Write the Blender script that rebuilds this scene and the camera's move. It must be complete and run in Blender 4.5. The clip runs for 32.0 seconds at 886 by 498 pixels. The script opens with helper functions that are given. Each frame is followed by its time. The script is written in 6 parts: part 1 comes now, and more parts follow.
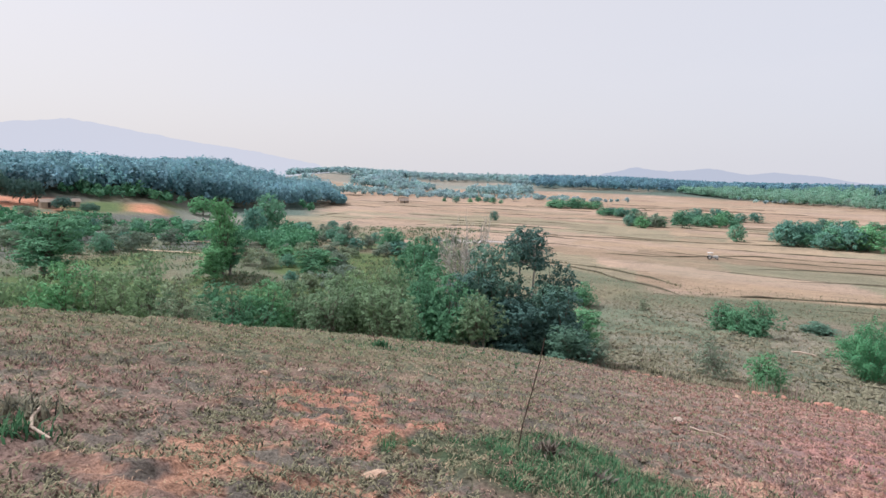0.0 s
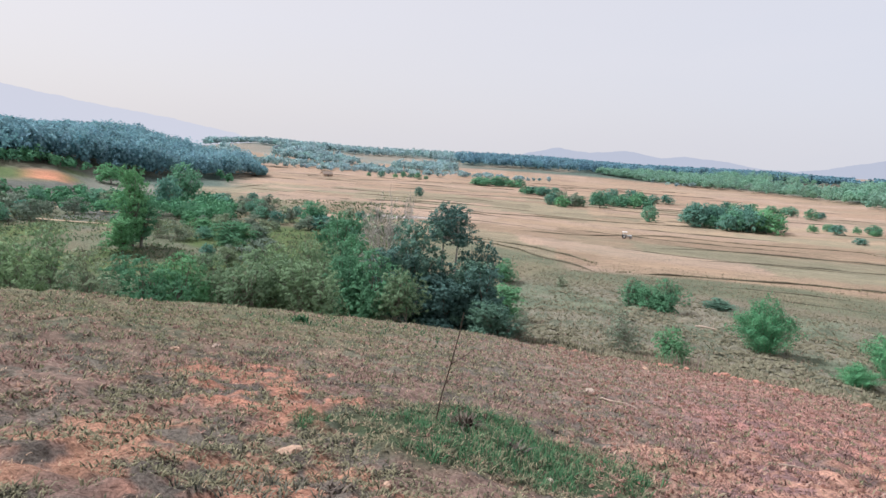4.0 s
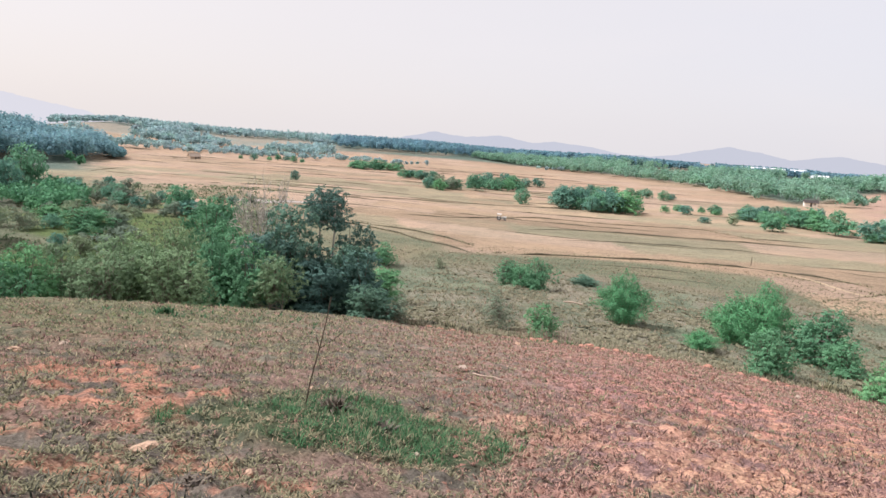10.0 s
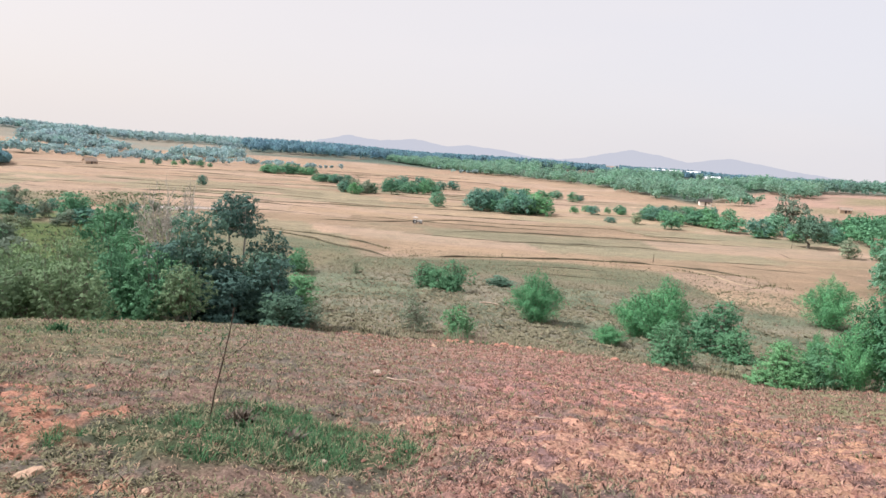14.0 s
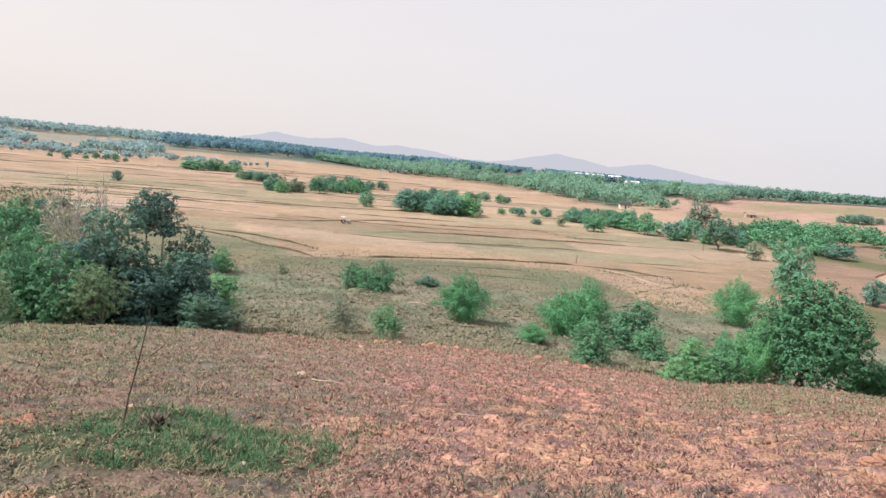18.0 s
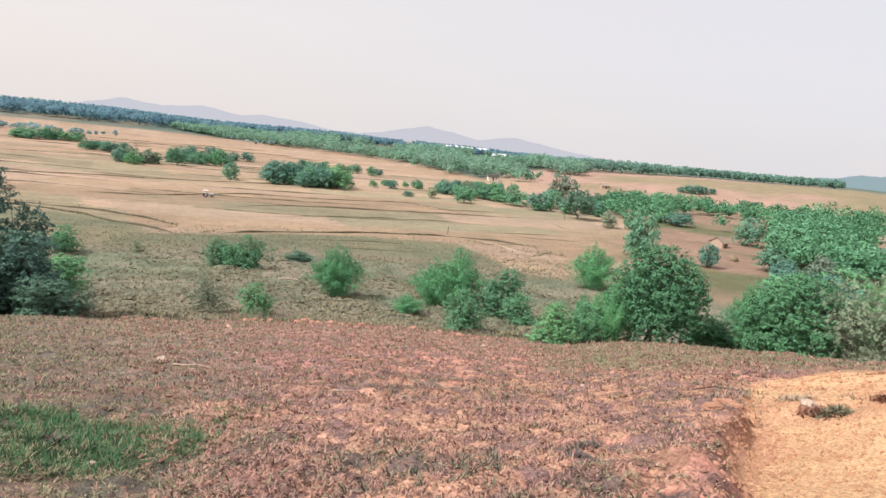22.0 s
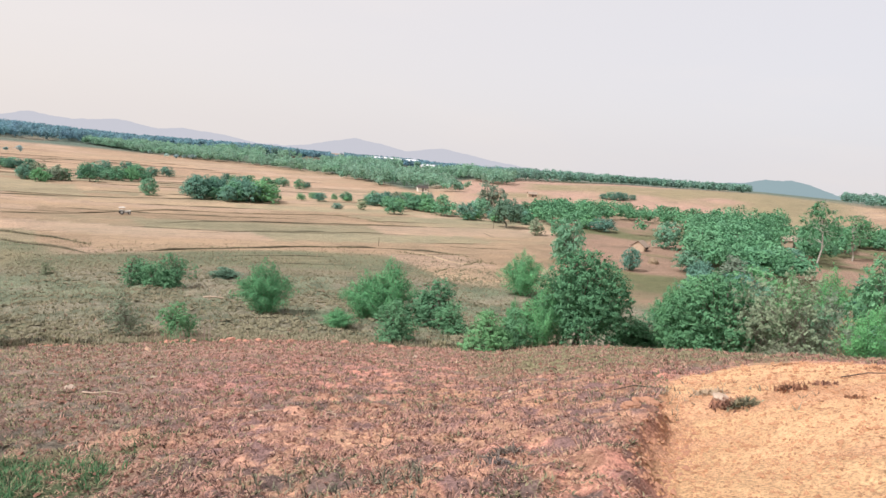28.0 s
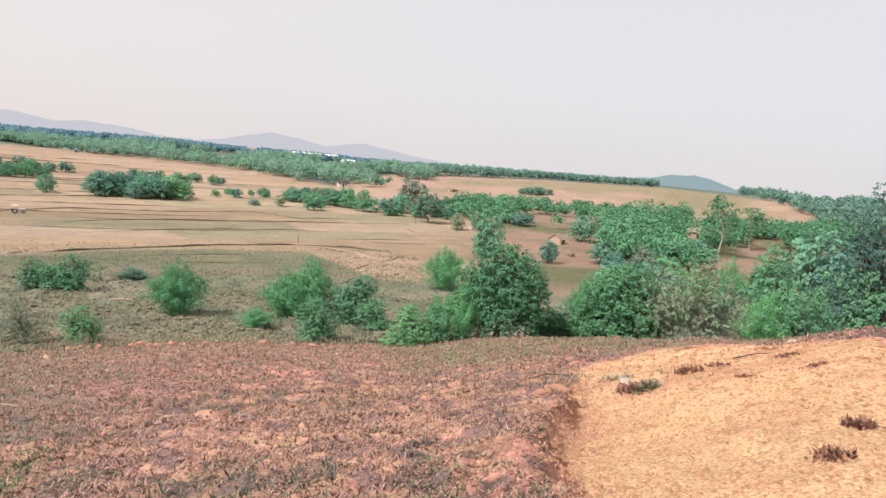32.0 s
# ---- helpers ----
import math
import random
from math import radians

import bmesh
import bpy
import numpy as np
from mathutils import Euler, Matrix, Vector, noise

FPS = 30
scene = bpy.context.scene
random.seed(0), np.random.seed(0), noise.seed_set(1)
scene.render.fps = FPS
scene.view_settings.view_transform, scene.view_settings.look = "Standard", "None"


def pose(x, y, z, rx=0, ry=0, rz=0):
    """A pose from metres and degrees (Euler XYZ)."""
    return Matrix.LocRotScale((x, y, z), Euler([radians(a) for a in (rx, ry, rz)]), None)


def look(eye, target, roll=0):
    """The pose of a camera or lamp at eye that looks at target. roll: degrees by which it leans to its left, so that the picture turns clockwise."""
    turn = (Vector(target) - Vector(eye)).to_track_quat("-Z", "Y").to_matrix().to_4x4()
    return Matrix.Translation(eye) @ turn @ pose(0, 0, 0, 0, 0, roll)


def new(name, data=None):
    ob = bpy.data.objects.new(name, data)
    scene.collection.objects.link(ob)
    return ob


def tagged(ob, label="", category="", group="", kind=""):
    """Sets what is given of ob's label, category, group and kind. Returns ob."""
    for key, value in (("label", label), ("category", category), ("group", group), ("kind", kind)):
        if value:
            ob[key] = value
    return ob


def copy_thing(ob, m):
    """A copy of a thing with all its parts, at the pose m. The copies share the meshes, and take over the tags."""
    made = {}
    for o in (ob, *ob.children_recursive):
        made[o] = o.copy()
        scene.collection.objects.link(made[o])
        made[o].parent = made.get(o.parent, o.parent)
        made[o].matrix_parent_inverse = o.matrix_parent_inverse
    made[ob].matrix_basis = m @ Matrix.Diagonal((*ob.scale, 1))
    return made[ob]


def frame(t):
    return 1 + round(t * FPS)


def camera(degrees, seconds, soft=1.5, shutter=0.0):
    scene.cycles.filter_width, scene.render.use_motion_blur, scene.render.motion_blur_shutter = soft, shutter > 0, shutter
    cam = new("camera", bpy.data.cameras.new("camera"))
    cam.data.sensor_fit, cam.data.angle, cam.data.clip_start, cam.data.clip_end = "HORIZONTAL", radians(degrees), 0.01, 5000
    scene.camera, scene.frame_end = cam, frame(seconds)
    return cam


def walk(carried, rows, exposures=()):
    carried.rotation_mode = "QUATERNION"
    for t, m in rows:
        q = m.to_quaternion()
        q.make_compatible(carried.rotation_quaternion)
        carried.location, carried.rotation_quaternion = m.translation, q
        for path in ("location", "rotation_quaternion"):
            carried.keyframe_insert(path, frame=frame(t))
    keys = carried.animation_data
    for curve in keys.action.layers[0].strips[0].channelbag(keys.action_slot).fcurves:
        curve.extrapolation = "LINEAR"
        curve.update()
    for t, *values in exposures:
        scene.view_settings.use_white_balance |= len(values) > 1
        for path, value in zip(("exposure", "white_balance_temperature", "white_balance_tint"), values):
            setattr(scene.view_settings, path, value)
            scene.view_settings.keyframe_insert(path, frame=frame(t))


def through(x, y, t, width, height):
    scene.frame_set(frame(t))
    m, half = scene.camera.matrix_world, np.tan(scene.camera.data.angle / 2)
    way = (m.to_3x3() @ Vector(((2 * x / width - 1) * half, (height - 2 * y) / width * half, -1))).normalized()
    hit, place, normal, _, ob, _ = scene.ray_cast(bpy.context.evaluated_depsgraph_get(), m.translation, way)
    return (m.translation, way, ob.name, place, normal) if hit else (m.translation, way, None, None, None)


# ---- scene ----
cam = camera(71.27, 32.0, soft=1.5)

# seconds, place of the eye, and its bearing, tilt and lean in degrees
PATH = [
    (0.0, -0.370, 0.069, 1.553, 29.91, -6.97, 1.16),
    (0.5, -0.362, 0.076, 1.556, 28.71, -7.03, 1.50),
    (1.0, -0.364, 0.084, 1.553, 27.53, -7.07, 1.82),
    (1.5, -0.361, 0.102, 1.544, 26.22, -7.46, 2.20),
    (2.0, -0.351, 0.091, 1.547, 25.45, -7.74, 2.46),
    (2.5, -0.341, 0.085, 1.552, 24.90, -7.69, 2.51),
    (3.0, -0.342, 0.093, 1.551, 24.38, -8.50, 2.44),
    (3.5, -0.359, 0.128, 1.535, 23.71, -8.79, 2.74),
    (5.5, -0.314, 0.127, 1.533, 19.53, -9.91, 3.29),
    (6.0, -0.301, 0.125, 1.535, 18.75, -10.31, 3.31),
    (6.5, -0.267, 0.117, 1.539, 17.63, -10.60, 3.39),
    (7.0, -0.246, 0.112, 1.543, 16.69, -10.68, 3.37),
    (7.5, -0.233, 0.113, 1.539, 16.01, -10.47, 3.34),
    (8.0, -0.226, 0.114, 1.536, 15.24, -10.01, 3.39),
    (8.5, -0.208, 0.112, 1.547, 14.47, -9.93, 3.38),
    (9.0, -0.197, 0.113, 1.544, 13.83, -9.87, 3.44),
    (9.5, -0.187, 0.108, 1.546, 12.54, -10.04, 3.66),
    (10.0, -0.158, 0.093, 1.552, 11.46, -9.84, 3.66),
    (10.5, -0.159, 0.094, 1.553, 10.72, -9.85, 3.77),
    (11.0, -0.150, 0.105, 1.547, 10.33, -10.13, 3.55),
    (11.5, -0.121, 0.086, 1.558, 9.27, -9.90, 3.42),
    (12.0, -0.083, 0.063, 1.580, 8.22, -9.69, 3.38),
    (12.5, -0.049, 0.041, 1.582, 6.99, -9.51, 3.22),
    (13.0, -0.026, 0.023, 1.597, 5.54, -9.56, 3.54),
    (13.5, 0.004, -0.002, 1.605, 4.65, -9.58, 3.62),
    (14.0, 0.016, -0.017, 1.615, 3.74, -9.05, 3.57),
    (14.5, 0.043, -0.048, 1.628, 2.96, -8.87, 3.72),
    (16.5, 0.098, -0.261, 1.715, 0.97, -7.35, 4.45),
    (17.0, 0.100, -0.241, 1.712, -0.64, -7.90, 4.67),
    (17.5, 0.094, -0.225, 1.663, -1.25, -8.26, 4.44),
    (18.0, 0.100, -0.180, 1.665, -2.88, -8.54, 4.86),
    (18.5, 0.095, -0.175, 1.668, -3.69, -8.68, 4.97),
    (19.0, 0.101, -0.166, 1.665, -3.97, -8.50, 4.82),
    (19.5, 0.100, -0.142, 1.652, -5.53, -8.60, 5.51),
    (20.0, 0.104, -0.118, 1.643, -6.85, -8.68, 5.57),
    (20.5, 0.120, -0.083, 1.636, -9.49, -8.84, 5.65),
    (21.0, 0.119, -0.037, 1.619, -11.05, -9.55, 5.70),
    (21.5, 0.114, -0.018, 1.622, -12.71, -9.76, 5.60),
    (22.0, 0.127, 0.010, 1.615, -14.95, -10.00, 5.59),
    (22.5, 0.137, 0.022, 1.619, -15.93, -9.73, 6.27),
    (23.0, 0.152, 0.036, 1.610, -15.89, -9.64, 6.05),
    (23.5, 0.155, 0.053, 1.610, -16.33, -9.91, 5.97),
    (24.0, 0.164, 0.053, 1.602, -16.40, -9.86, 5.60),
    (24.5, 0.181, 0.036, 1.608, -16.67, -9.55, 5.26),
    (25.0, 0.212, 0.034, 1.613, -16.67, -9.07, 4.59),
    (25.5, 0.221, 0.027, 1.621, -17.19, -8.90, 4.64),
    (27.5, 0.275, 0.011, 1.617, -20.20, -8.57, 4.90),
    (28.0, 0.286, 0.003, 1.619, -21.23, -8.42, 4.83),
    (28.5, 0.307, -0.001, 1.615, -21.50, -8.49, 4.44),
    (29.0, 0.321, -0.016, 1.617, -22.31, -8.21, 4.42),
    (29.5, 0.332, -0.028, 1.622, -22.90, -8.10, 4.48),
    (30.0, 0.352, -0.008, 1.612, -23.72, -8.30, 4.58),
    (30.5, 0.343, -0.050, 1.630, -25.17, -8.41, 4.64),
    (31.0, 0.357, -0.068, 1.633, -26.50, -8.27, 4.86),
    (31.5, 0.358, -0.096, 1.643, -27.68, -8.27, 4.98),
    (32.0, 0.363, -0.098, 1.643, -28.49, -8.24, 4.96),
]
walk(cam, [(t, pose(x, y, z, 90 + tilt, 0, bearing) @ pose(0, 0, 0, 0, 0, lean)) for t, x, y, z, bearing, tilt, lean in PATH],
     [(0.0, -0.04, 5760, 11.5), (6.0, -0.04, 5800, 12), (7.0, 0.11, 5960, 13), (14.0, 0.12, 6150, 12.5), (22.0, 0.1, 6330, 12), (32.0, 0.07, 6370, 12)])


# ---- light ----
scene.view_settings.exposure = 0.0
world = bpy.data.worlds.new("hazy_sky")
scene.world = world
world.use_nodes = True
wn, wl = world.node_tree.nodes, world.node_tree.links
SUN_ELEVATION, SUN_BEARING = 50.0, 98.0
sky = wn.new("ShaderNodeTexSky")
sky.sky_type, sky.sun_disc = "NISHITA", False
sky.sun_elevation, sky.sun_rotation = radians(SUN_ELEVATION), radians(-SUN_BEARING)
sky.dust_density, sky.air_density, sky.ozone_density, sky.altitude = 6.0, 1.0, 1.0, 300
dim = wn.new("ShaderNodeMix")
dim.data_type, dim.blend_type = "RGBA", "MULTIPLY"
dim.inputs["Factor"].default_value = 1.0
wl.new(sky.outputs["Color"], dim.inputs["A"])
dim.inputs["B"].default_value = (0.12, 0.12, 0.12, 1)
veil = wn.new("ShaderNodeMix")
veil.data_type = "RGBA"
veil.inputs["Factor"].default_value = 0.82
wl.new(dim.outputs["Result"], veil.inputs["A"])
way = wn.new("ShaderNodeSeparateXYZ")
wl.new(wn.new("ShaderNodeTexCoord").outputs["Generated"], way.inputs["Vector"])
across = wn.new("ShaderNodeMapRange")
across.inputs["From Min"].default_value, across.inputs["From Max"].default_value = -0.8, 0.9
wl.new(way.outputs["X"], across.inputs["Value"])
haze = wn.new("ShaderNodeMix")
haze.data_type = "RGBA"
haze.inputs["A"].default_value, haze.inputs["B"].default_value = (0.965, 0.87, 0.79, 1), (0.85, 0.83, 0.84, 1)
wl.new(across.outputs["Result"], haze.inputs["Factor"])
drift = wn.new("ShaderNodeMapping")
drift.inputs["Scale"].default_value, drift.inputs["Rotation"].default_value = (1.6, 1.6, 7.0), (0, radians(8), 0)
wl.new(way.inputs["Vector"].links[0].from_socket, drift.inputs["Vector"])
wisps = wn.new("ShaderNodeTexNoise")
wisps.inputs["Scale"].default_value, wisps.inputs["Detail"].default_value = 1.6, 5
wl.new(drift.outputs["Vector"], wisps.inputs["Vector"])
thick = wn.new("ShaderNodeMapRange")
thick.inputs["From Min"].default_value, thick.inputs["From Max"].default_value, thick.inputs["To Max"].default_value = 0.48, 0.72, 0.4
wl.new(wisps.outputs["Fac"], thick.inputs["Value"])
cloud = wn.new("ShaderNodeMix")
cloud.data_type = "RGBA"
cloud.inputs["B"].default_value = (0.95, 0.875, 0.825, 1)
wl.new(thick.outputs["Result"], cloud.inputs["Factor"])
wl.new(haze.outputs["Result"], cloud.inputs["A"])
wl.new(cloud.outputs["Result"], veil.inputs["B"])
wl.new(veil.outputs["Result"], wn["Background"].inputs["Color"])
wn["Background"].inputs["Strength"].default_value = 1.0

sun_data = bpy.data.lights.new("sun", "SUN")
sun_data.energy, sun_data.angle, sun_data.color = 4.8, radians(4.0), (1.0, 0.965, 0.94)
sun = new("sun", sun_data)
_b, _e = radians(SUN_BEARING), radians(SUN_ELEVATION)
sun.matrix_world = look((-math.sin(_b) * math.cos(_e) * 100, math.cos(_b) * math.cos(_e) * 100, math.sin(_e) * 100), (0, 0, 0))


# ---- materials ----
def material(name, rough=0.9):
    m = bpy.data.materials.new(name)
    m.use_nodes = True
    n, l = m.node_tree.nodes, m.node_tree.links
    p = n["Principled BSDF"]
    p.inputs["Roughness"].default_value = rough
    p.inputs["Specular IOR Level"].default_value = 0.15
    return m, n, l, p


def noise_node(n, l, scale, detail=4, rough=0.6, coord=None):
    t = n.new("ShaderNodeTexNoise")
    t.inputs["Scale"].default_value, t.inputs["Detail"].default_value, t.inputs["Roughness"].default_value = scale, detail, rough
    if coord:
        l.new(coord, t.inputs["Vector"])
    return t


def ramp(n, l, fac, stops):
    r = n.new("ShaderNodeValToRGB")
    while len(r.color_ramp.elements) < len(stops):
        r.color_ramp.elements.new(0.5)
    for e, (at, c) in zip(r.color_ramp.elements, stops):
        e.position, e.color = at, (*c, 1)
    l.new(fac, r.inputs["Fac"])
    return r.outputs["Color"]


def mixed(n, l, a, b, fac, mode="MIX"):
    m = n.new("ShaderNodeMix")
    m.data_type, m.blend_type = "RGBA", mode
    for s, v in (("A", a), ("B", b)):
        if isinstance(v, tuple):
            m.inputs[s].default_value = (*v, 1)
        else:
            l.new(v, m.inputs[s])
    if isinstance(fac, (int, float)):
        m.inputs["Factor"].default_value = fac
    else:
        l.new(fac, m.inputs["Factor"])
    return m.outputs["Result"]


def plain(name, colour, rough=0.8, scale=6.0, spread=0.25, bump=0.15, metal=0.0):
    """A surface of one colour, with blotches, grain and fine relief."""
    m, n, l, p = material(name, rough)
    co = n.new("ShaderNodeTexCoord").outputs["Object"]
    big, fine = noise_node(n, l, scale, 3, 0.6, co), noise_node(n, l, scale * 9, 4, 0.7, co)
    dark, light = tuple(c * (1 - spread) for c in colour), tuple(min(1, c * (1 + spread)) for c in colour)
    c = mixed(n, l, ramp(n, l, big.outputs["Fac"], [(0.3, dark), (0.7, light)]), ramp(n, l, fine.outputs["Fac"], [(0.3, dark), (0.7, light)]), 0.45)
    l.new(c, p.inputs["Base Color"])
    b = n.new("ShaderNodeBump")
    b.inputs["Strength"].default_value, b.inputs["Distance"].default_value = bump, 0.05
    l.new(fine.outputs["Fac"], b.inputs["Height"])
    l.new(b.outputs["Normal"], p.inputs["Normal"])
    p.inputs["Metallic"].default_value = metal
    return m


def foliage(name, dark, light, through=0.3, dry=None, by_tree=False, even=0.28, clumped=True):
    """Leaves: each one its own shade, each plant a little its own, and light let through."""
    m, n, l, p = material(name, 0.85)
    p.inputs["Specular IOR Level"].default_value = 0.06
    geo, info = n.new("ShaderNodeNewGeometry"), n.new("ShaderNodeObjectInfo")
    dark = tuple((1 - even) * a + even * b for a, b in zip(dark, light))
    stops = [(0.0, dark), (0.75, light)] + ([(0.97, light), (1.0, dry)] if dry else [])
    shade = geo.outputs["Random Per Island"]
    if clumped and not by_tree:
        cl = n.new("ShaderNodeAttribute")
        cl.attribute_name = "clump"
        blend = n.new("ShaderNodeMix")
        blend.inputs["Factor"].default_value = 0.4
        l.new(cl.outputs["Fac"], blend.inputs["A"])
        l.new(shade, blend.inputs["B"])
        shade = blend.outputs["Result"]
    c = ramp(n, l, shade, stops)
    shift = ramp(n, l, info.outputs["Random"], [(0.0, (0.78, 0.8, 0.83)), (0.5, (1.0, 1.0, 1.0)), (1.0, (1.2, 1.18, 0.98))])
    c = mixed(n, l, c, shift, 0.0 if by_tree else 1.0, "MULTIPLY")
    if by_tree:
        a = n.new("ShaderNodeAttribute")
        a.attribute_name = "tree_tone"
        c = mixed(n, l, c, a.outputs["Color"], 1.0, "MULTIPLY")
    l.new(c, p.inputs["Base Color"])
    t = n.new("ShaderNodeBsdfTranslucent")
    l.new(c, t.inputs["Color"])
    s = n.new("ShaderNodeMixShader")
    s.inputs["Fac"].default_value = through
    l.new(p.outputs["BSDF"], s.inputs[1])
    l.new(t.outputs["BSDF"], s.inputs[2])
    l.new(s.outputs["Shader"], n["Material Output"].inputs["Surface"])
    return m


def ground_material():
    """Earth and turf: the broad tone lies in the sheet, grain and clods are made here."""
    m, n, l, p = material("earth_and_turf", 0.95)
    co = n.new("ShaderNodeTexCoord").outputs["Object"]
    a = n.new("ShaderNodeAttribute")
    a.attribute_name = "tone"
    fine, mid, wide = noise_node(n, l, 26, 5, 0.7, co), noise_node(n, l, 3.5, 5, 0.65, co), noise_node(n, l, 0.12, 6, 0.65, co)
    even = n.new("ShaderNodeMath")
    even.operation = "MULTIPLY"
    even.inputs[1].default_value = 0.8
    l.new(a.outputs["Alpha"], even.inputs[0])
    c = mixed(n, l, a.outputs["Color"], ramp(n, l, fine.outputs["Fac"], [(0.34, (0.4, 0.37, 0.35)), (0.5, (1, 1, 1)), (0.66, (1.4, 1.4, 1.35))]), 0.85, "MULTIPLY")
    c = mixed(n, l, c, ramp(n, l, mid.outputs["Fac"], [(0.34, (0.55, 0.54, 0.52)), (0.52, (1, 1, 1)), (0.68, (1.3, 1.27, 1.22))]), even.outputs["Value"], "MULTIPLY")
    c = mixed(n, l, c, ramp(n, l, wide.outputs["Fac"], [(0.3, (0.78, 0.82, 0.8)), (0.5, (1, 1, 1)), (0.7, (1.16, 1.12, 1.08))]), 0.8, "MULTIPLY")
    stretch = n.new("ShaderNodeMapping")
    stretch.inputs["Scale"].default_value, stretch.inputs["Rotation"].default_value = (0.02, 0.3, 1.0), (0, 0, radians(-6))
    l.new(co, stretch.inputs["Vector"])
    streak = noise_node(n, l, 1.0, 5, 0.7, stretch.outputs["Vector"])
    c = mixed(n, l, c, ramp(n, l, streak.outputs["Fac"], [(0.34, (0.7, 0.72, 0.7)), (0.5, (1, 1, 1)), (0.66, (1.18, 1.16, 1.14))]), 0.28, "MULTIPLY")
    thin_stretch = n.new("ShaderNodeMapping")
    thin_stretch.inputs["Scale"].default_value, thin_stretch.inputs["Rotation"].default_value = (0.12, 0.9, 1.0), (0, 0, radians(-4))
    l.new(co, thin_stretch.inputs["Vector"])
    rows = noise_node(n, l, 1.0, 4, 0.7, thin_stretch.outputs["Vector"])
    c = mixed(n, l, c, ramp(n, l, rows.outputs["Fac"], [(0.36, (0.72, 0.73, 0.72)), (0.5, (1, 1, 1)), (0.64, (1.2, 1.19, 1.17))]), 0.5, "MULTIPLY")
    l.new(c, p.inputs["Base Color"])
    b = n.new("ShaderNodeBump")
    b.inputs["Strength"].default_value, b.inputs["Distance"].default_value = 0.8, 0.08
    h = n.new("ShaderNodeMath")
    h.operation = "ADD"
    l.new(fine.outputs["Fac"], h.inputs[0])
    l.new(mid.outputs["Fac"], h.inputs[1])
    l.new(h.outputs["Value"], b.inputs["Height"])
    l.new(b.outputs["Normal"], p.inputs["Normal"])
    return m


M_GROUND = ground_material()
M_BARK = plain("grey_bark", (0.17, 0.155, 0.125), 0.95, 3.0, 0.35, 0.5)
M_PALE_BARK = plain("pale_bark", (0.42, 0.385, 0.335), 0.9, 3.0, 0.3, 0.4)
M_TWIG = plain("dry_twigs", (0.21, 0.19, 0.15), 0.95, 3.0, 0.3, 0.3)
M_LEAF_DARK = foliage("dark_glossy_leaves", (0.074, 0.145, 0.129), (0.137, 0.238, 0.188), 0.15)
M_LEAF_MID = foliage("green_leaves", (0.098, 0.22, 0.13), (0.174, 0.366, 0.193), 0.17)
M_LEAF_BRIGHT = foliage("fresh_green_leaves", (0.086, 0.242, 0.125), (0.178, 0.429, 0.2), 0.17, even=0.15)
M_LEAF_OLIVE = foliage("olive_leaves", (0.142, 0.223, 0.134), (0.272, 0.383, 0.207), 0.18, (0.516, 0.53, 0.309))
M_LEAF_GREY = foliage("grey_green_leaves", (0.153, 0.203, 0.156), (0.261, 0.324, 0.231), 0.2)
# pine green shifted to blue in the base colour to imitate distance haze
M_LEAF_PINE = foliage("hazed_pine_needles", (0.171, 0.308, 0.369), (0.215, 0.362, 0.418), 0.5, by_tree=True)
# grove green set lighter and bluer to carry the haze over the fields
M_LEAF_FIELD = foliage("grove_leaves", (0.119, 0.244, 0.198), (0.182, 0.355, 0.267), 0.3)
M_LEAF_YOUNG = foliage("light_grove_leaves", (0.112, 0.261, 0.165), (0.18, 0.382, 0.226), 0.3)
M_LEAF_RUST = foliage("rusty_dead_leaves", (0.3, 0.19, 0.15), (0.48, 0.33, 0.25), 0.3)
M_LEAF_ROUND = foliage("dense_green_leaves", (0.066, 0.175, 0.097), (0.139, 0.31, 0.157), 0.17, (0.221, 0.35, 0.187), even=0.1)
# the wood's own light green, lightened further in place of haze
M_LEAF_LIGHT = foliage("hazed_light_leaves", (0.2, 0.35, 0.26), (0.28, 0.45, 0.33), 0.5, by_tree=True)
# pale bluish leaves: the haze of the far slopes is put in here
M_LEAF_FAR = foliage("hazed_far_leaves", (0.292, 0.41, 0.414), (0.356, 0.486, 0.482), 0.5, by_tree=True)
M_GRASS_DRY = foliage("dry_turf", (0.04, 0.026, 0.024), (0.52, 0.315, 0.255), 0.3, (0.66, 0.5, 0.38), even=0.0, clumped=False)
M_GRASS_OLIVE = foliage("olive_turf", (0.035, 0.04, 0.034), (0.3, 0.28, 0.2), 0.3, (0.46, 0.4, 0.29), even=0.0, clumped=False)
M_GRASS_GREEN = foliage("green_turf", (0.03, 0.075, 0.04), (0.13, 0.27, 0.125), 0.3, (0.36, 0.34, 0.2), even=0.0, clumped=False)
# leaf colour raised, blued and evened out, standing in for haze
M_LEAF_HILL = foliage("hazed_hill_leaves", (0.185, 0.325, 0.355), (0.23, 0.38, 0.41), 0.5, by_tree=True, even=0.6)
M_LEAF_SCRUB_LOW = foliage("rank_herbs", (0.09, 0.13, 0.075), (0.21, 0.28, 0.15), 0.3, clumped=False)
M_GRASS_BROW = foliage("yellow_green_turf", (0.05, 0.06, 0.035), (0.29, 0.305, 0.16), 0.3, (0.44, 0.4, 0.26), even=0.0, clumped=False)
M_STRAW = foliage("pale_straw", (0.34, 0.23, 0.17), (0.56, 0.4, 0.3), 0.3, clumped=False)
M_LEAF_HILLWOOD = foliage("belt_leaves", (0.17, 0.31, 0.26), (0.23, 0.39, 0.31), 0.5, by_tree=True)
M_LEAF_SCRUB = foliage("scrub_leaves", (0.077, 0.195, 0.113), (0.144, 0.324, 0.172), 0.2, by_tree=True)


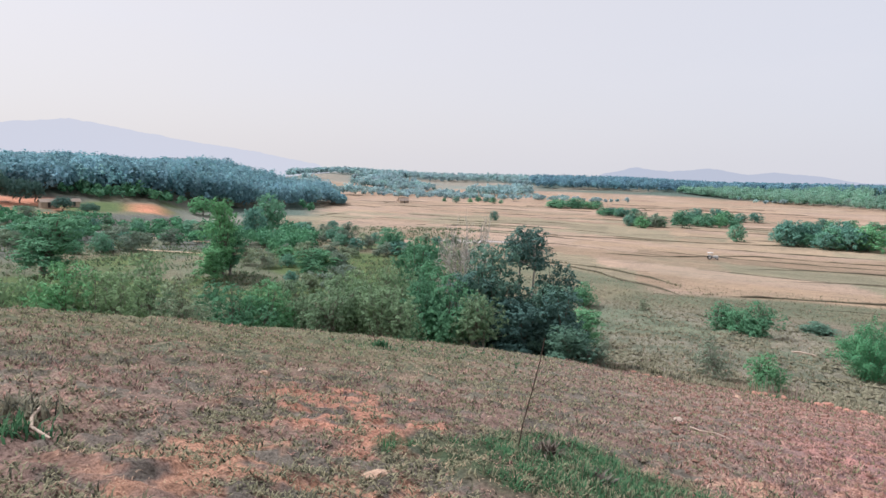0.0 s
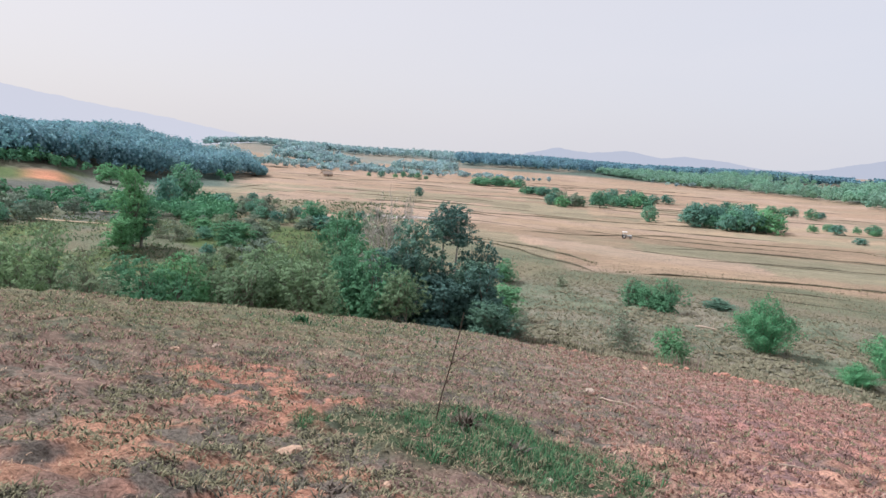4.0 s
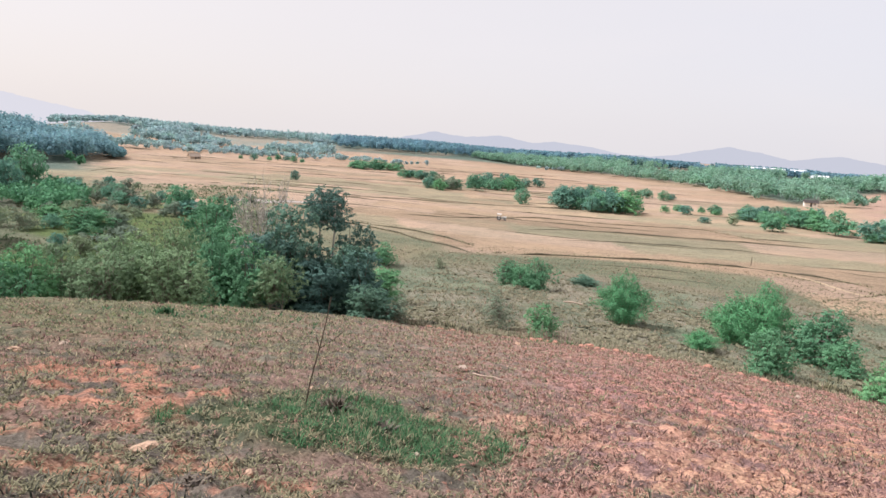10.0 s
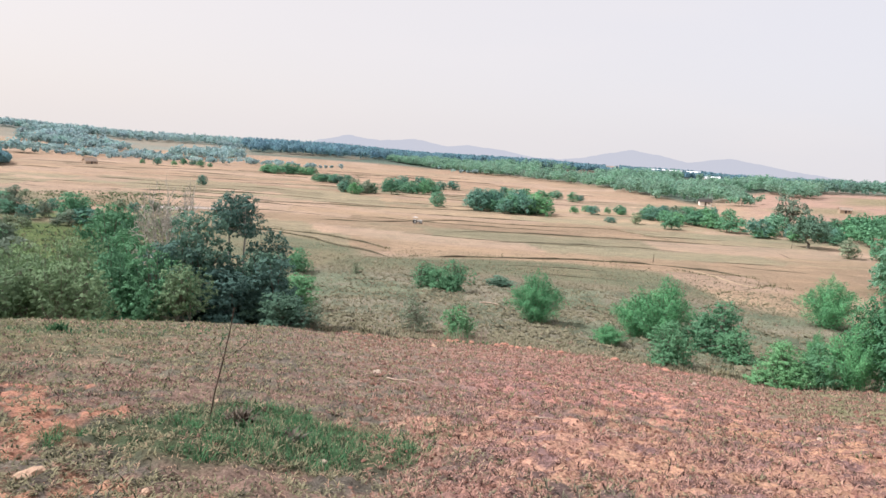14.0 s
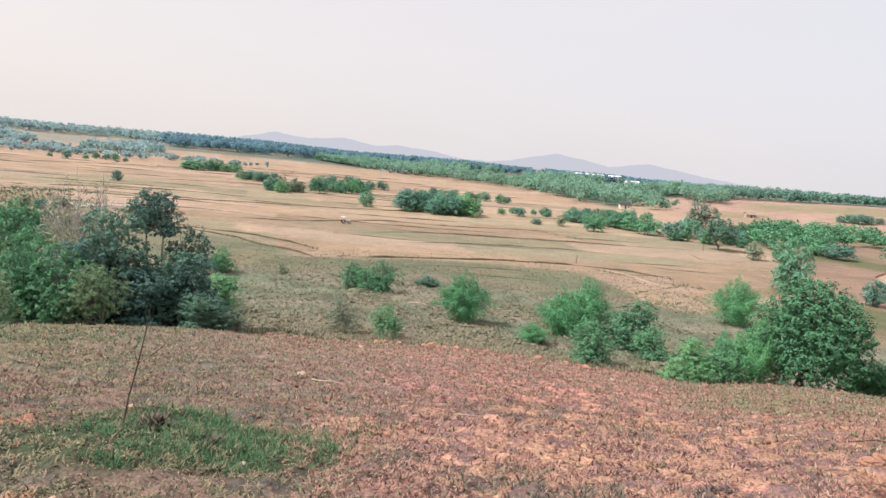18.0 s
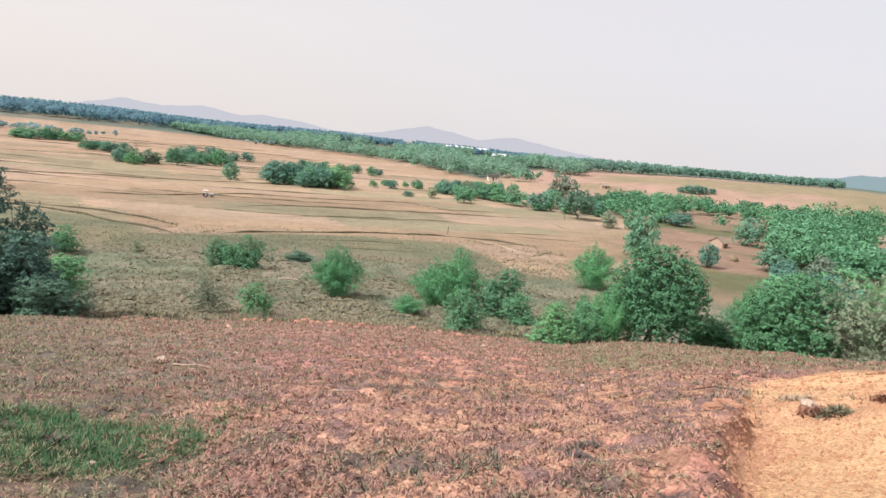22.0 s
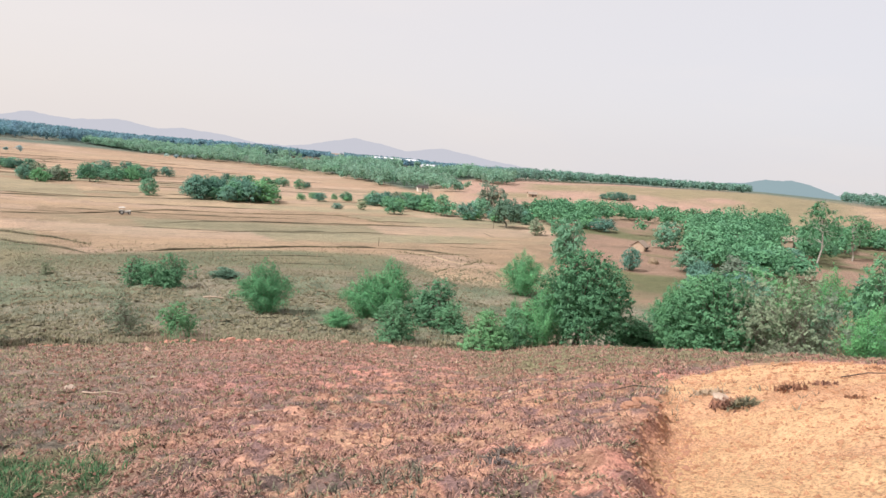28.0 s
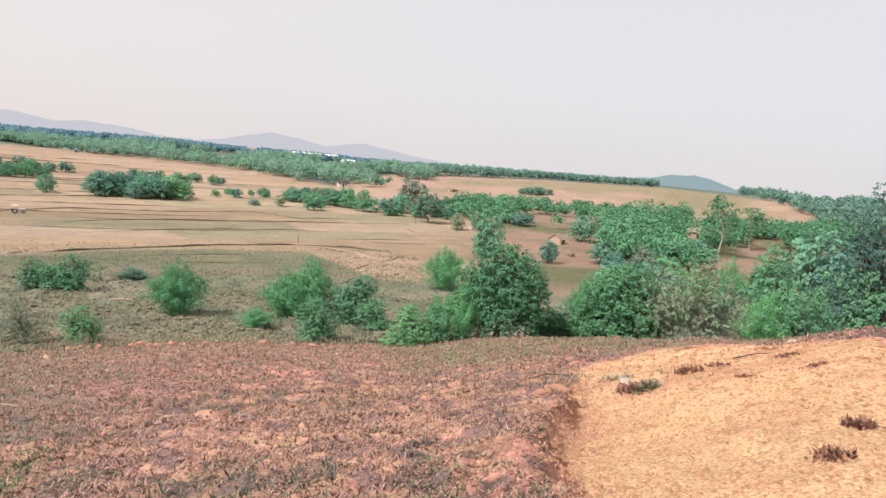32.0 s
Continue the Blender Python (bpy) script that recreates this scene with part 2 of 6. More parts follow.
# ---- ground form ----
EYE = 1.6


def hash2(ix, iy, seed):
    h = (ix.astype(np.int64) * 374761393 + iy.astype(np.int64) * 668265263 + seed * 982451653) & 0x7FFFFFFF
    h = ((h ^ (h >> 13)) * 1274126177) & 0x7FFFFFFF
    return ((h ^ (h >> 16)) & 0xFFFF) / 65535.0


def vnoise(x, y, seed=0):
    """Smooth value noise, 0 to 1, one lattice cell a unit."""
    x, y = np.asarray(x, float), np.asarray(y, float)
    ix, iy = np.floor(x), np.floor(y)
    fx, fy = x - ix, y - iy
    fx, fy = fx * fx * (3 - 2 * fx), fy * fy * (3 - 2 * fy)
    a, b = hash2(ix, iy, seed), hash2(ix + 1, iy, seed)
    c, d = hash2(ix, iy + 1, seed), hash2(ix + 1, iy + 1, seed)
    return (a * (1 - fx) + b * fx) * (1 - fy) + (c * (1 - fx) + d * fx) * fy


def fbm(x, y, seed=0, octaves=4):
    total, amp, norm = 0.0, 1.0, 0.0
    for i in range(octaves):
        total = total + amp * vnoise(x * 2**i, y * 2**i, seed + i)
        norm += amp
        amp *= 0.5
    return total / norm


def table(theta, pairs):
    pairs = sorted(pairs)
    return np.interp(theta, [p[0] for p in pairs], [p[1] for p in pairs])


def ease(u):
    u = np.clip(u, 0, 1)
    return u * u * (3 - 2 * u)


# by bearing (degrees to the left of +y): how far the near brow lies, how far down it looks, and the slope at the feet
BROW_R = [(-180, 15), (-90, 15), (-66, 17), (-50, 23), (-43, 28), (-38, 36), (-27, 48), (-10, 48), (8, 46), (14, 44), (20, 38), (34, 31), (50, 26), (66, 22), (90, 18), (180, 15)]
BROW_E = [(-180, 9), (-90, 9), (-65, 9.6), (-59, 11.9), (-50, 13.75), (-43, 14.8), (-38, 15.4), (-27, 17.2), (-19, 17.5), (-9, 17.4), (8, 17.4), (14, 17.1), (20, 16.5), (34, 15.4), (50, 13.5), (66, 10.75), (90, 9), (180, 9)]
SLOPE0 = [(-180, 0.04), (-66, 0.06), (-48, 0.05), (-31, 0.06), (-15, 0.2), (10, 0.3), (38, 0.25), (50, 0.17), (66, 0.1), (90, 0.05), (180, 0.04)]
FLOOR_R = [(-180, 130), (-66, 130), (-50, 112), (-43, 104), (-38, 100), (-27, 105), (-10, 112), (8, 112), (14, 100), (20, 84), (34, 88), (50, 88), (66, 88), (180, 120)]
FLOOR_Z = -20.4
FOOT_R = [(-180, 150), (-66, 130), (-55, 200), (-48, 290), (-32, 300), (-25, 280), (-18, 300), (-12, 330), (-5, 480), (5, 650), (20, 640), (30, 560), (40, 460), (45, 380), (55, 200), (70, 90), (180, 150)]
TOP_R = [(-180, 500), (-66, 520), (-55, 600), (-48, 470), (-40, 460), (-25, 480), (-18, 760), (-12, 800), (-5, 900), (5, 1000), (20, 1100), (30, 1100), (40, 900), (45, 600), (55, 430), (70, 420), (180, 500)]
TOP_Z = [(-180, -8), (-66, -8), (-55, -9), (-48, -6.3), (-44, -7.2), (-40, -8.4), (-37, -8.8), (-32, -11.3), (-28, -13), (-25, -14), (-21, -11), (-18, -9), (5, -9), (20, -8), (30, -5), (35, -3), (40, 0), (45, -7), (55, -4), (70, -4), (180, -8)]


def ground_z(x, y):
    """The large form of the ground: a grassy hillside that falls to a flat valley, with low hills round it."""
    x, y = np.asarray(x, float), np.asarray(y, float)
    r, theta = np.hypot(x, y) + 1e-6, np.degrees(np.arctan2(-x, y))
    rc, g0 = table(theta, BROW_R), table(theta, SLOPE0)
    zc = EYE - rc * np.tan(np.radians(table(theta, BROW_E)))
    near = -r * (-zc / rc - (-zc / rc - g0) * np.exp(-r / 4.5))
    rv = table(theta, FLOOR_R)
    u = np.clip((r - rc) / (rv - rc), 0, 1)
    z = np.where(r < rc, near, zc + (FLOOR_Z - zc) * (1 - (1 - u) ** 1.6))
    rf, rt, zt = table(theta, FOOT_R), table(theta, TOP_R), table(theta, TOP_Z)
    z = z + (zt - FLOOR_Z) * ease((r - rf) / (rt - rf)) - 7 * ease((r - rt - 60) / 500) - 70 * ease((r - 1250) / 2400)
    return z

# ---- builders ----
def mesh_of(name, verts, faces, mat, smooth=False):
    """A mesh from arrays: faces all of one length."""
    verts, faces = np.asarray(verts, np.float32), np.asarray(faces, np.int32)
    me = bpy.data.meshes.new(name)
    k = faces.shape[1]
    me.vertices.add(len(verts))
    me.vertices.foreach_set("co", verts.ravel())
    me.loops.add(faces.size)
    me.loops.foreach_set("vertex_index", faces.ravel())
    me.polygons.add(len(faces))
    me.polygons.foreach_set("loop_start", np.arange(0, faces.size, k, dtype=np.int32))
    me.polygons.foreach_set("use_smooth", np.full(len(faces), smooth))
    me.update(calc_edges=True)
    me.materials.append(mat)
    return me


def part_of(name, me, parent=None, label=""):
    ob = new(name, me)
    if parent:
        ob.parent = parent
    if label:
        tagged(ob, label)
    return ob


def bearing(az, r):
    """A place on the ground, from its bearing in degrees to the left of +y and its distance."""
    x, y = -math.sin(radians(az)) * r, math.cos(radians(az)) * r
    return x, y, float(ground_z(x, y))


def unit(v):
    return v / (np.linalg.norm(v, axis=-1, keepdims=True) + 1e-9)


def leaf_quads(rng, where, normal, size, loose=0.3, ratio=0.55):
    """Rhombic leaves, one at each place, facing about along normal."""
    count = len(where)
    n = unit(normal + rng.normal(0, loose, (count, 3)))
    a = unit(np.cross(n, rng.normal(0, 1, (count, 3))))
    b = np.cross(n, a)
    s = size * rng.uniform(0.6, 1.35, (count, 1))
    v = np.stack([where - a * s, where + b * s * ratio + n * s * 0.12, where + a * s, where - b * s * ratio + n * s * 0.12], 1)
    return v.reshape(-1, 3), np.arange(count * 4).reshape(-1, 4)


def crown_points(rng, lobes, count, spray, shell=0.55, per=11):
    """Places, outward ways and shades of leaves that sit in sprays on lobes (x, y, z, radius, height ratio)."""
    lobes = np.asarray(lobes, float)
    share = lobes[:, 3] ** 2
    sprays = max(4, count // per)
    pick = rng.choice(len(lobes), sprays, p=share / share.sum())
    way = unit(rng.normal(0, 1, (sprays, 3)))
    way[:, 2] = np.where(rng.random(sprays) < 0.35, np.abs(way[:, 2]), way[:, 2])
    reach = lobes[pick, 3] * (shell + (1.1 - shell) * rng.random(sprays) ** 0.6)
    off = way * reach[:, None]
    off[:, 2] *= lobes[pick, 4]
    centre, tone = lobes[pick, :3] + off, np.clip(rng.normal(0.45, 0.17, sprays), 0, 1)
    spread = unit(rng.normal(0, 1, (sprays * per, 3))) * rng.random((sprays * per, 1)) ** 0.6 * spray
    spread[:, 2] *= 0.65
    out = np.repeat(way, per, 0) * 0.75 + unit(spread) * 0.5
    return np.repeat(centre, per, 0) + spread, out, np.repeat(tone, per)


def leaves_of(name, rng, where, way, tone, size, mat, ratio=0.55, loose=0.3):
    me = mesh_of(name, *leaf_quads(rng, where, way, size, loose, ratio), mat)
    me.attributes.new("clump", "FLOAT", "POINT").data.foreach_set("value", np.repeat(tone, 4).astype(np.float32))
    return me


def tube(points, radii, sides=6):
    """A tapered limb along points."""
    p, rad = np.asarray(points, float), np.asarray(radii, float)
    verts = []
    for i in range(len(p)):
        d = unit(p[min(i + 1, len(p) - 1)] - p[max(i - 1, 0)])
        u = unit(np.cross(d, (0.31, 0.95, 0.02) if abs(d[2]) > 0.6 else (0, 0, 1.0)))
        w = np.cross(d, u)
        for k in range(sides):
            t = 2 * math.pi * k / sides
            verts.append(p[i] + rad[i] * (math.cos(t) * u + math.sin(t) * w))
    faces = [[i * sides + k, i * sides + (k + 1) % sides, (i + 1) * sides + (k + 1) % sides, (i + 1) * sides + k] for i in range(len(p) - 1) for k in range(sides)]
    return np.array(verts), np.array(faces)


def join(pieces):
    verts, faces, at = [], [], 0
    for v, f in pieces:
        verts.append(v)
        faces.append(f + at)
        at += len(v)
    return np.concatenate(verts), np.concatenate(faces)


def bent(rng, a, b, steps, sway):
    t = np.linspace(0, 1, steps)[:, None]
    line = np.asarray(a) * (1 - t) + np.asarray(b) * t
    line[1:-1] += rng.normal(0, sway, (steps - 2, 3))
    return line


def plant(name, seed, height, width, lobes, leaves, leaf_size, leaf_mat, bark=None, trunk_r=0.14, stems=1, low=0.0, shell=0.5, twigs=0, parts=("trunk", "crown"), top=0.93, dome=False):
    """A tree or bush of nominal size, at the origin, later stretched to fit the camera's view: an Empty with stems,
    limbs and a crown of leaves.
    lobes: how many lobes the crown has; low: the height at which it begins; top: nearer 0.5 for a broader head."""
    rng = np.random.default_rng(seed)
    root = new(name)
    half, mid = width / 2, (low + height) / 2
    lob = []
    lobes = int(lobes * 1.7)
    for i in range(lobes):
        t = ((i + 0.5) / lobes) ** (1.3 if low < 0.3 else 1.0)
        z = low + (height - low) * (0.06 + 0.86 * t)
        prof = math.sin(math.pi * min(0.97, 0.3 + (top - 0.3) * t)) ** 0.75
        a = rng.uniform(0, 2 * math.pi) + i * 2.4
        d = half * prof * rng.uniform(0.2, 0.85)
        rad = (half * prof * 0.4 + 0.08 * half) * rng.uniform(0.55, 1.35)
        lob.append((math.cos(a) * d, math.sin(a) * d, min(z, height - rad * 0.75), rad, rng.uniform(0.7, 0.95)))
    if low < 1.5:
        for i in range(lobes // 3):
            a, d = i * 2.4, half * rng.uniform(0.05, 0.4)
            lob.append((math.cos(a) * d, math.sin(a) * d, low + (height - low) * rng.uniform(0.15, 0.6), half * 0.4, 0.9))
    if dome:
        lob = []
        for i in range(lobes):
            up, a = (i + 0.5) / lobes * 1.55 - 0.55, i * 2.4 + rng.uniform(-0.3, 0.3)
            out, rad = math.sqrt(1 - min(0.98, up * up)), half * rng.uniform(0.24, 0.38)
            lob.append((math.cos(a) * out * (half - rad), math.sin(a) * out * (half - rad), low + (height - low) * 0.36 + up * ((height - low) * 0.64 - rad), rad, 0.9))
        for i in range(lobes // 3):
            a, d = i * 2.4, half * rng.uniform(0.1, 0.5)
            lob.append((math.cos(a) * d, math.sin(a) * d, low + (height - low) * rng.uniform(0.15, 0.62), half * 0.4, 0.9))
    limbs = []
    for s in range(stems):
        a = rng.uniform(0, 6.28)
        foot = np.array([math.cos(a), math.sin(a), 0]) * (0 if stems == 1 else rng.uniform(0.05, 0.22) * width)
        head = np.array([*(foot[:2] * 0.6 + rng.normal(0, 0.07 * width, 2)), max(low + (height - low) * 0.55, height * 0.5)])
        line = bent(rng, foot - (0, 0, 0.25), head, 6, 0.03 * width)
        limbs.append(tube(line, np.linspace(trunk_r, trunk_r * 0.45, 6) * (1 if stems == 1 else 0.6), 7))
        for lx, ly, lz, lr, _ in lob[s::stems]:
            k = rng.integers(2, 5) if low < 0.5 * height else 4
            limbs.append(tube(bent(rng, line[k], (lx, ly, lz + lr * 0.3), 4, 0.05 * lr), np.linspace(trunk_r * 0.45, trunk_r * 0.1, 4), 5))
            for _ in range(twigs):
                tip = np.array([lx, ly, lz]) + unit(rng.normal(0, 1, 3) + (0, 0, 0.5)) * lr * rng.uniform(0.8, 1.25)
                limbs.append(tube(bent(rng, (lx, ly, lz - lr * 0.3), tip, 4, 0.08 * lr), np.linspace(trunk_r * 0.16, 0.012, 4), 3))
    where, way, tone = crown_points(rng, lob, max(leaves, 50), leaf_size * 2.6, shell)
    flat = width / 2 / np.percentile(np.hypot(where[:, 0], where[:, 1]), 95)
    tall = height / np.percentile(where[:, 2], 99.3)
    fit_to = np.array([flat, flat, tall])
    wood, sides = join(limbs)
    part_of(parts[0], mesh_of(name + "_wood", wood * fit_to, sides, bark or M_BARK, True), root)
    if leaves:
        where = where * fit_to
        part_of(parts[1], leaves_of(name + "_leaves", rng, where, way + (0, 0, 0.3), tone, leaf_size, leaf_mat), root)
    return root


def fountain(name, seed, height, width, culms, leaves, leaf_size, leaf_mat, bark=None):
    """A clump of many slender stems that arch up and outward, feathered with narrow hanging leaves."""
    rng = np.random.default_rng(seed)
    root = new(name)
    half, limbs, places, ways, tones = width / 2, [], [], [], []
    each = leaves // culms
    for c in range(culms):
        a, d = c * 2.4 + rng.uniform(-0.4, 0.4), half * math.sqrt((c + 0.5) / culms) * rng.uniform(0.8, 1.08)
        top = height * (1.0 - 0.62 * (d / half) ** 1.6) * rng.uniform(0.82, 1.0) if c else height
        foot, way = np.array([math.cos(a), math.sin(a), 0]) * 0.16 * d, np.array([math.cos(a), math.sin(a), 0])
        t = np.linspace(0, 1, 7)[:, None]
        line = foot + way * d * 0.9 * t**1.7 + np.array([0, 0, 1.0]) * top * (1.25 * t - 0.25 * t**2.4)
        line[1:] += rng.normal(0, 0.02 * width, (6, 3))
        line[0, 2] = -0.2
        limbs.append(tube(line, np.linspace(0.035, 0.012, 7), 4))
        u = rng.beta(1.5, 1.0, each) * 0.92 + 0.08
        k = np.minimum((u * 6).astype(int), 5)
        at = line[k] + (line[k + 1] - line[k]) * (u * 6 - k)[:, None]
        puff = unit(rng.normal(0, 1, (each, 3))) * (half * 0.36 * (1.2 - u) ** 0.7 * rng.random(each) ** 0.5)[:, None]
        at = at + puff
        at[:, 2] = np.maximum(at[:, 2] - 0.05 * height * rng.random(each), 0.05)
        places.append(at)
        ways.append(unit(puff) + way * 0.6 + (0, 0, 0.35))
        tones.append(np.clip(np.full(each, rng.normal(0.45, 0.2)) + 0.12 * np.sin(u * 9 + c), 0, 1))
    where = np.concatenate(places)
    fit_to = np.array([width / 2 / np.percentile(np.hypot(where[:, 0], where[:, 1]), 96)] * 2 + [height / where[:, 2].max()])
    wood, sides = join(limbs)
    part_of("trunk", mesh_of(name + "_wood", wood * fit_to, sides, bark or M_TWIG, True), root)
    part_of("foliage", leaves_of(name + "_leaves", rng, where * fit_to, np.concatenate(ways), np.concatenate(tones), leaf_size, leaf_mat, 0.33, 0.35), root)
    return root


def bare_tree(name, seed, height, width, leaves, leaf_size, leaf_mat, bark):
    """A half-bare tree: a short trunk that forks again and again into fine spreading twigs, with few leaves left."""
    rng = np.random.default_rng(seed)
    root, limbs, tips = new(name), [], []

    def fork(at, way, length, rad, level):
        end = at + way * length
        mid = (at + end) / 2 + rng.normal(0, 0.06 * length, 3)
        limbs.append(tube(np.array([at, mid, end]), np.array([rad, rad * 0.8, rad * 0.6]), 5 if level < 2 else 3))
        if level == 6:
            tips.append(end)
            return
        for _ in range(3 if level in (0, 1, 3) else 2):
            turn = unit(way + rng.normal(0, 0.42, 3) + np.array([way[0], way[1], 0]) * 0.25 + (0, 0, 0.08))
            fork(end, turn, length * rng.uniform(0.66, 0.9), rad * 0.71, level + 1)

    for k in range(2):
        fork(np.array([0.2 * k - 0.1, 0, -0.2]), unit(np.array([0.5 * k - 0.25, rng.normal(0, 0.15), 1.0])), height * 0.24, 0.17, 0)
    tips = np.array(tips)
    fit_to = np.array([width / 2 / np.percentile(np.hypot(tips[:, 0], tips[:, 1]), 92)] * 2 + [height / np.percentile(tips[:, 2], 98)])
    wood, sides = join(limbs)
    part_of("trunk", mesh_of(name + "_wood", wood * fit_to, sides, bark, True), root)
    pick = rng.integers(0, len(tips), leaves)
    where = tips[pick] * fit_to + rng.normal(0, 0.14, (leaves, 3))
    part_of("crown", leaves_of(name + "_leaves", rng, where, unit(where - (0, 0, height * 0.5)) + (0, 0, 0.3), rng.random(leaves), leaf_size, leaf_mat), root)
    return root


def repeat(ob, az, r, scale=1.0, turn=0.0, sink=0.0, high=1.0):
    x, y, z = bearing(az, r)
    c = copy_thing(ob, pose(x, y, z - sink, 0, 0, turn))
    c.scale = (scale, scale, scale * high)
    return c


# ---- ground ----
def lerp3(a, b, f):
    return a + (np.asarray(b) - a) * np.clip(f, 0, 1)[:, None]


def blob(x, y, az, r, across, along, seed=5, rag=0.5):
    """1 inside a ragged patch round a bearing and distance, 0 outside."""
    cx, cy = -math.sin(radians(az)) * r, math.cos(radians(az)) * r
    ux, uy = -math.cos(radians(az)), -math.sin(radians(az))
    a = (x - cx) * ux + (y - cy) * uy
    b = (x - cx) * -uy + (y - cy) * ux
    d = np.hypot(a / across, b / along) + rag * (fbm(x / across * 2.2, y / across * 2.2, seed, 3) - 0.5) * 2
    return ease((1.15 - d) / 0.5)


def sand_edge(x, y):
    """How far inside the bare gravelly cutting a place lies, in metres."""
    return x * 0.73 - y * 0.68 + 1.1 * (fbm(x * 0.4, y * 0.4, 71, 3) - 0.5) + 0.6 * (fbm(x * 1.5, y * 1.5, 72, 3) - 0.5)


def sand_mask(x, y):
    r, theta = np.hypot(x, y), np.degrees(np.arctan2(-x, y))
    reach = np.interp(theta, [-90, -66, -56, -50, -44, -40], [13, 14.5, 18.5, 20, 15, 13]) + 3 * (fbm(x * 0.3, y * 0.3, 73, 3) - 0.5)
    return ease(sand_edge(x, y) / 0.25) * ease((reach - r) / 1.5)


def theta_of(x, y):
    return np.degrees(np.arctan2(-x, y))


def relief(x, y):
    """Small forms on the near hillside: hummocks, clods, the washed-out bank and gully."""
    r = np.hypot(x, y)
    near = ease((75 - r) / 35)
    clods = 0.2 * (fbm(x * 1.7, y * 1.7, 12, 3) - 0.5) + 0.13 * (fbm(x * 5.5, y * 5.5, 13, 2) - 0.5) + 0.09 * np.abs(fbm(x * 9, y * 9, 14, 2) - 0.5)
    z = near * (0.12 * (fbm(x * 0.5, y * 0.5, 11, 3) - 0.5) + clods)
    rough = ease((r - 46) / 10) * ease((112 - r) / 10)
    z = z + rough * (0.7 * (fbm(x * 0.4, y * 0.4, 15, 3) - 0.5) + 0.55 * (fbm(x * 1.3, y * 1.3, 16, 2) - 0.5) + 0.13 * np.sin((0.45 * x + 0.9 * y) * 2.1 + 7 * fbm(x * 0.12, y * 0.12, 17, 2)))
    z = z + ease((theta_of(x, y) - 24) / 8) * ease((r - 70) / 30) * ease((300 - r) / 60) * (1.3 * (fbm(x * 0.05, y * 0.05, 18, 3) - 0.5) + 0.5 * (fbm(x * 0.25, y * 0.25, 19, 2) - 0.5))
    sand = sand_mask(x, y)
    s = sand_edge(x, y)
    gully = ease(s / 0.45) * (1 - ease((s - 0.35) / 2.2)) * ease((12.5 - r) / 3) * ease((r - 1.5) / 2)
    lip = ease(1 - np.abs(s + 0.25) / 0.4) * ease((11 - r) / 4) * ease((r - 1.5) / 2)
    return z * (1 - 0.6 * sand) - 0.42 * gully + 0.10 * lip + 0.12 * sand * ease((s - 1) / 3) * ease((r - 6) / 5) * ease((20 - r) / 6)


ROW_AT = np.cumsum(np.concatenate([[116.0], np.random.default_rng(50).uniform(8, 19, 16), np.random.default_rng(49).uniform(16, 32, 14)]))
ROW_WIDE = np.random.default_rng(48).uniform(26, 75, len(ROW_AT) + 1)


def row_warp(x, y):
    return 26 * (fbm(x * 0.009, y * 0.006, 51, 3) - 0.5)


def cross_warp(x, y):
    return 24 * (fbm(x * 0.01, y * 0.014, 52, 3) - 0.5) + 0.25 * y


def plot_of(x, y):
    """The row and the place in its row of the field plot at a place."""
    row = np.searchsorted(ROW_AT, y + row_warp(x, y))
    return row, np.floor((x + cross_warp(x, y)) / ROW_WIDE[row] + 0.37 * row)


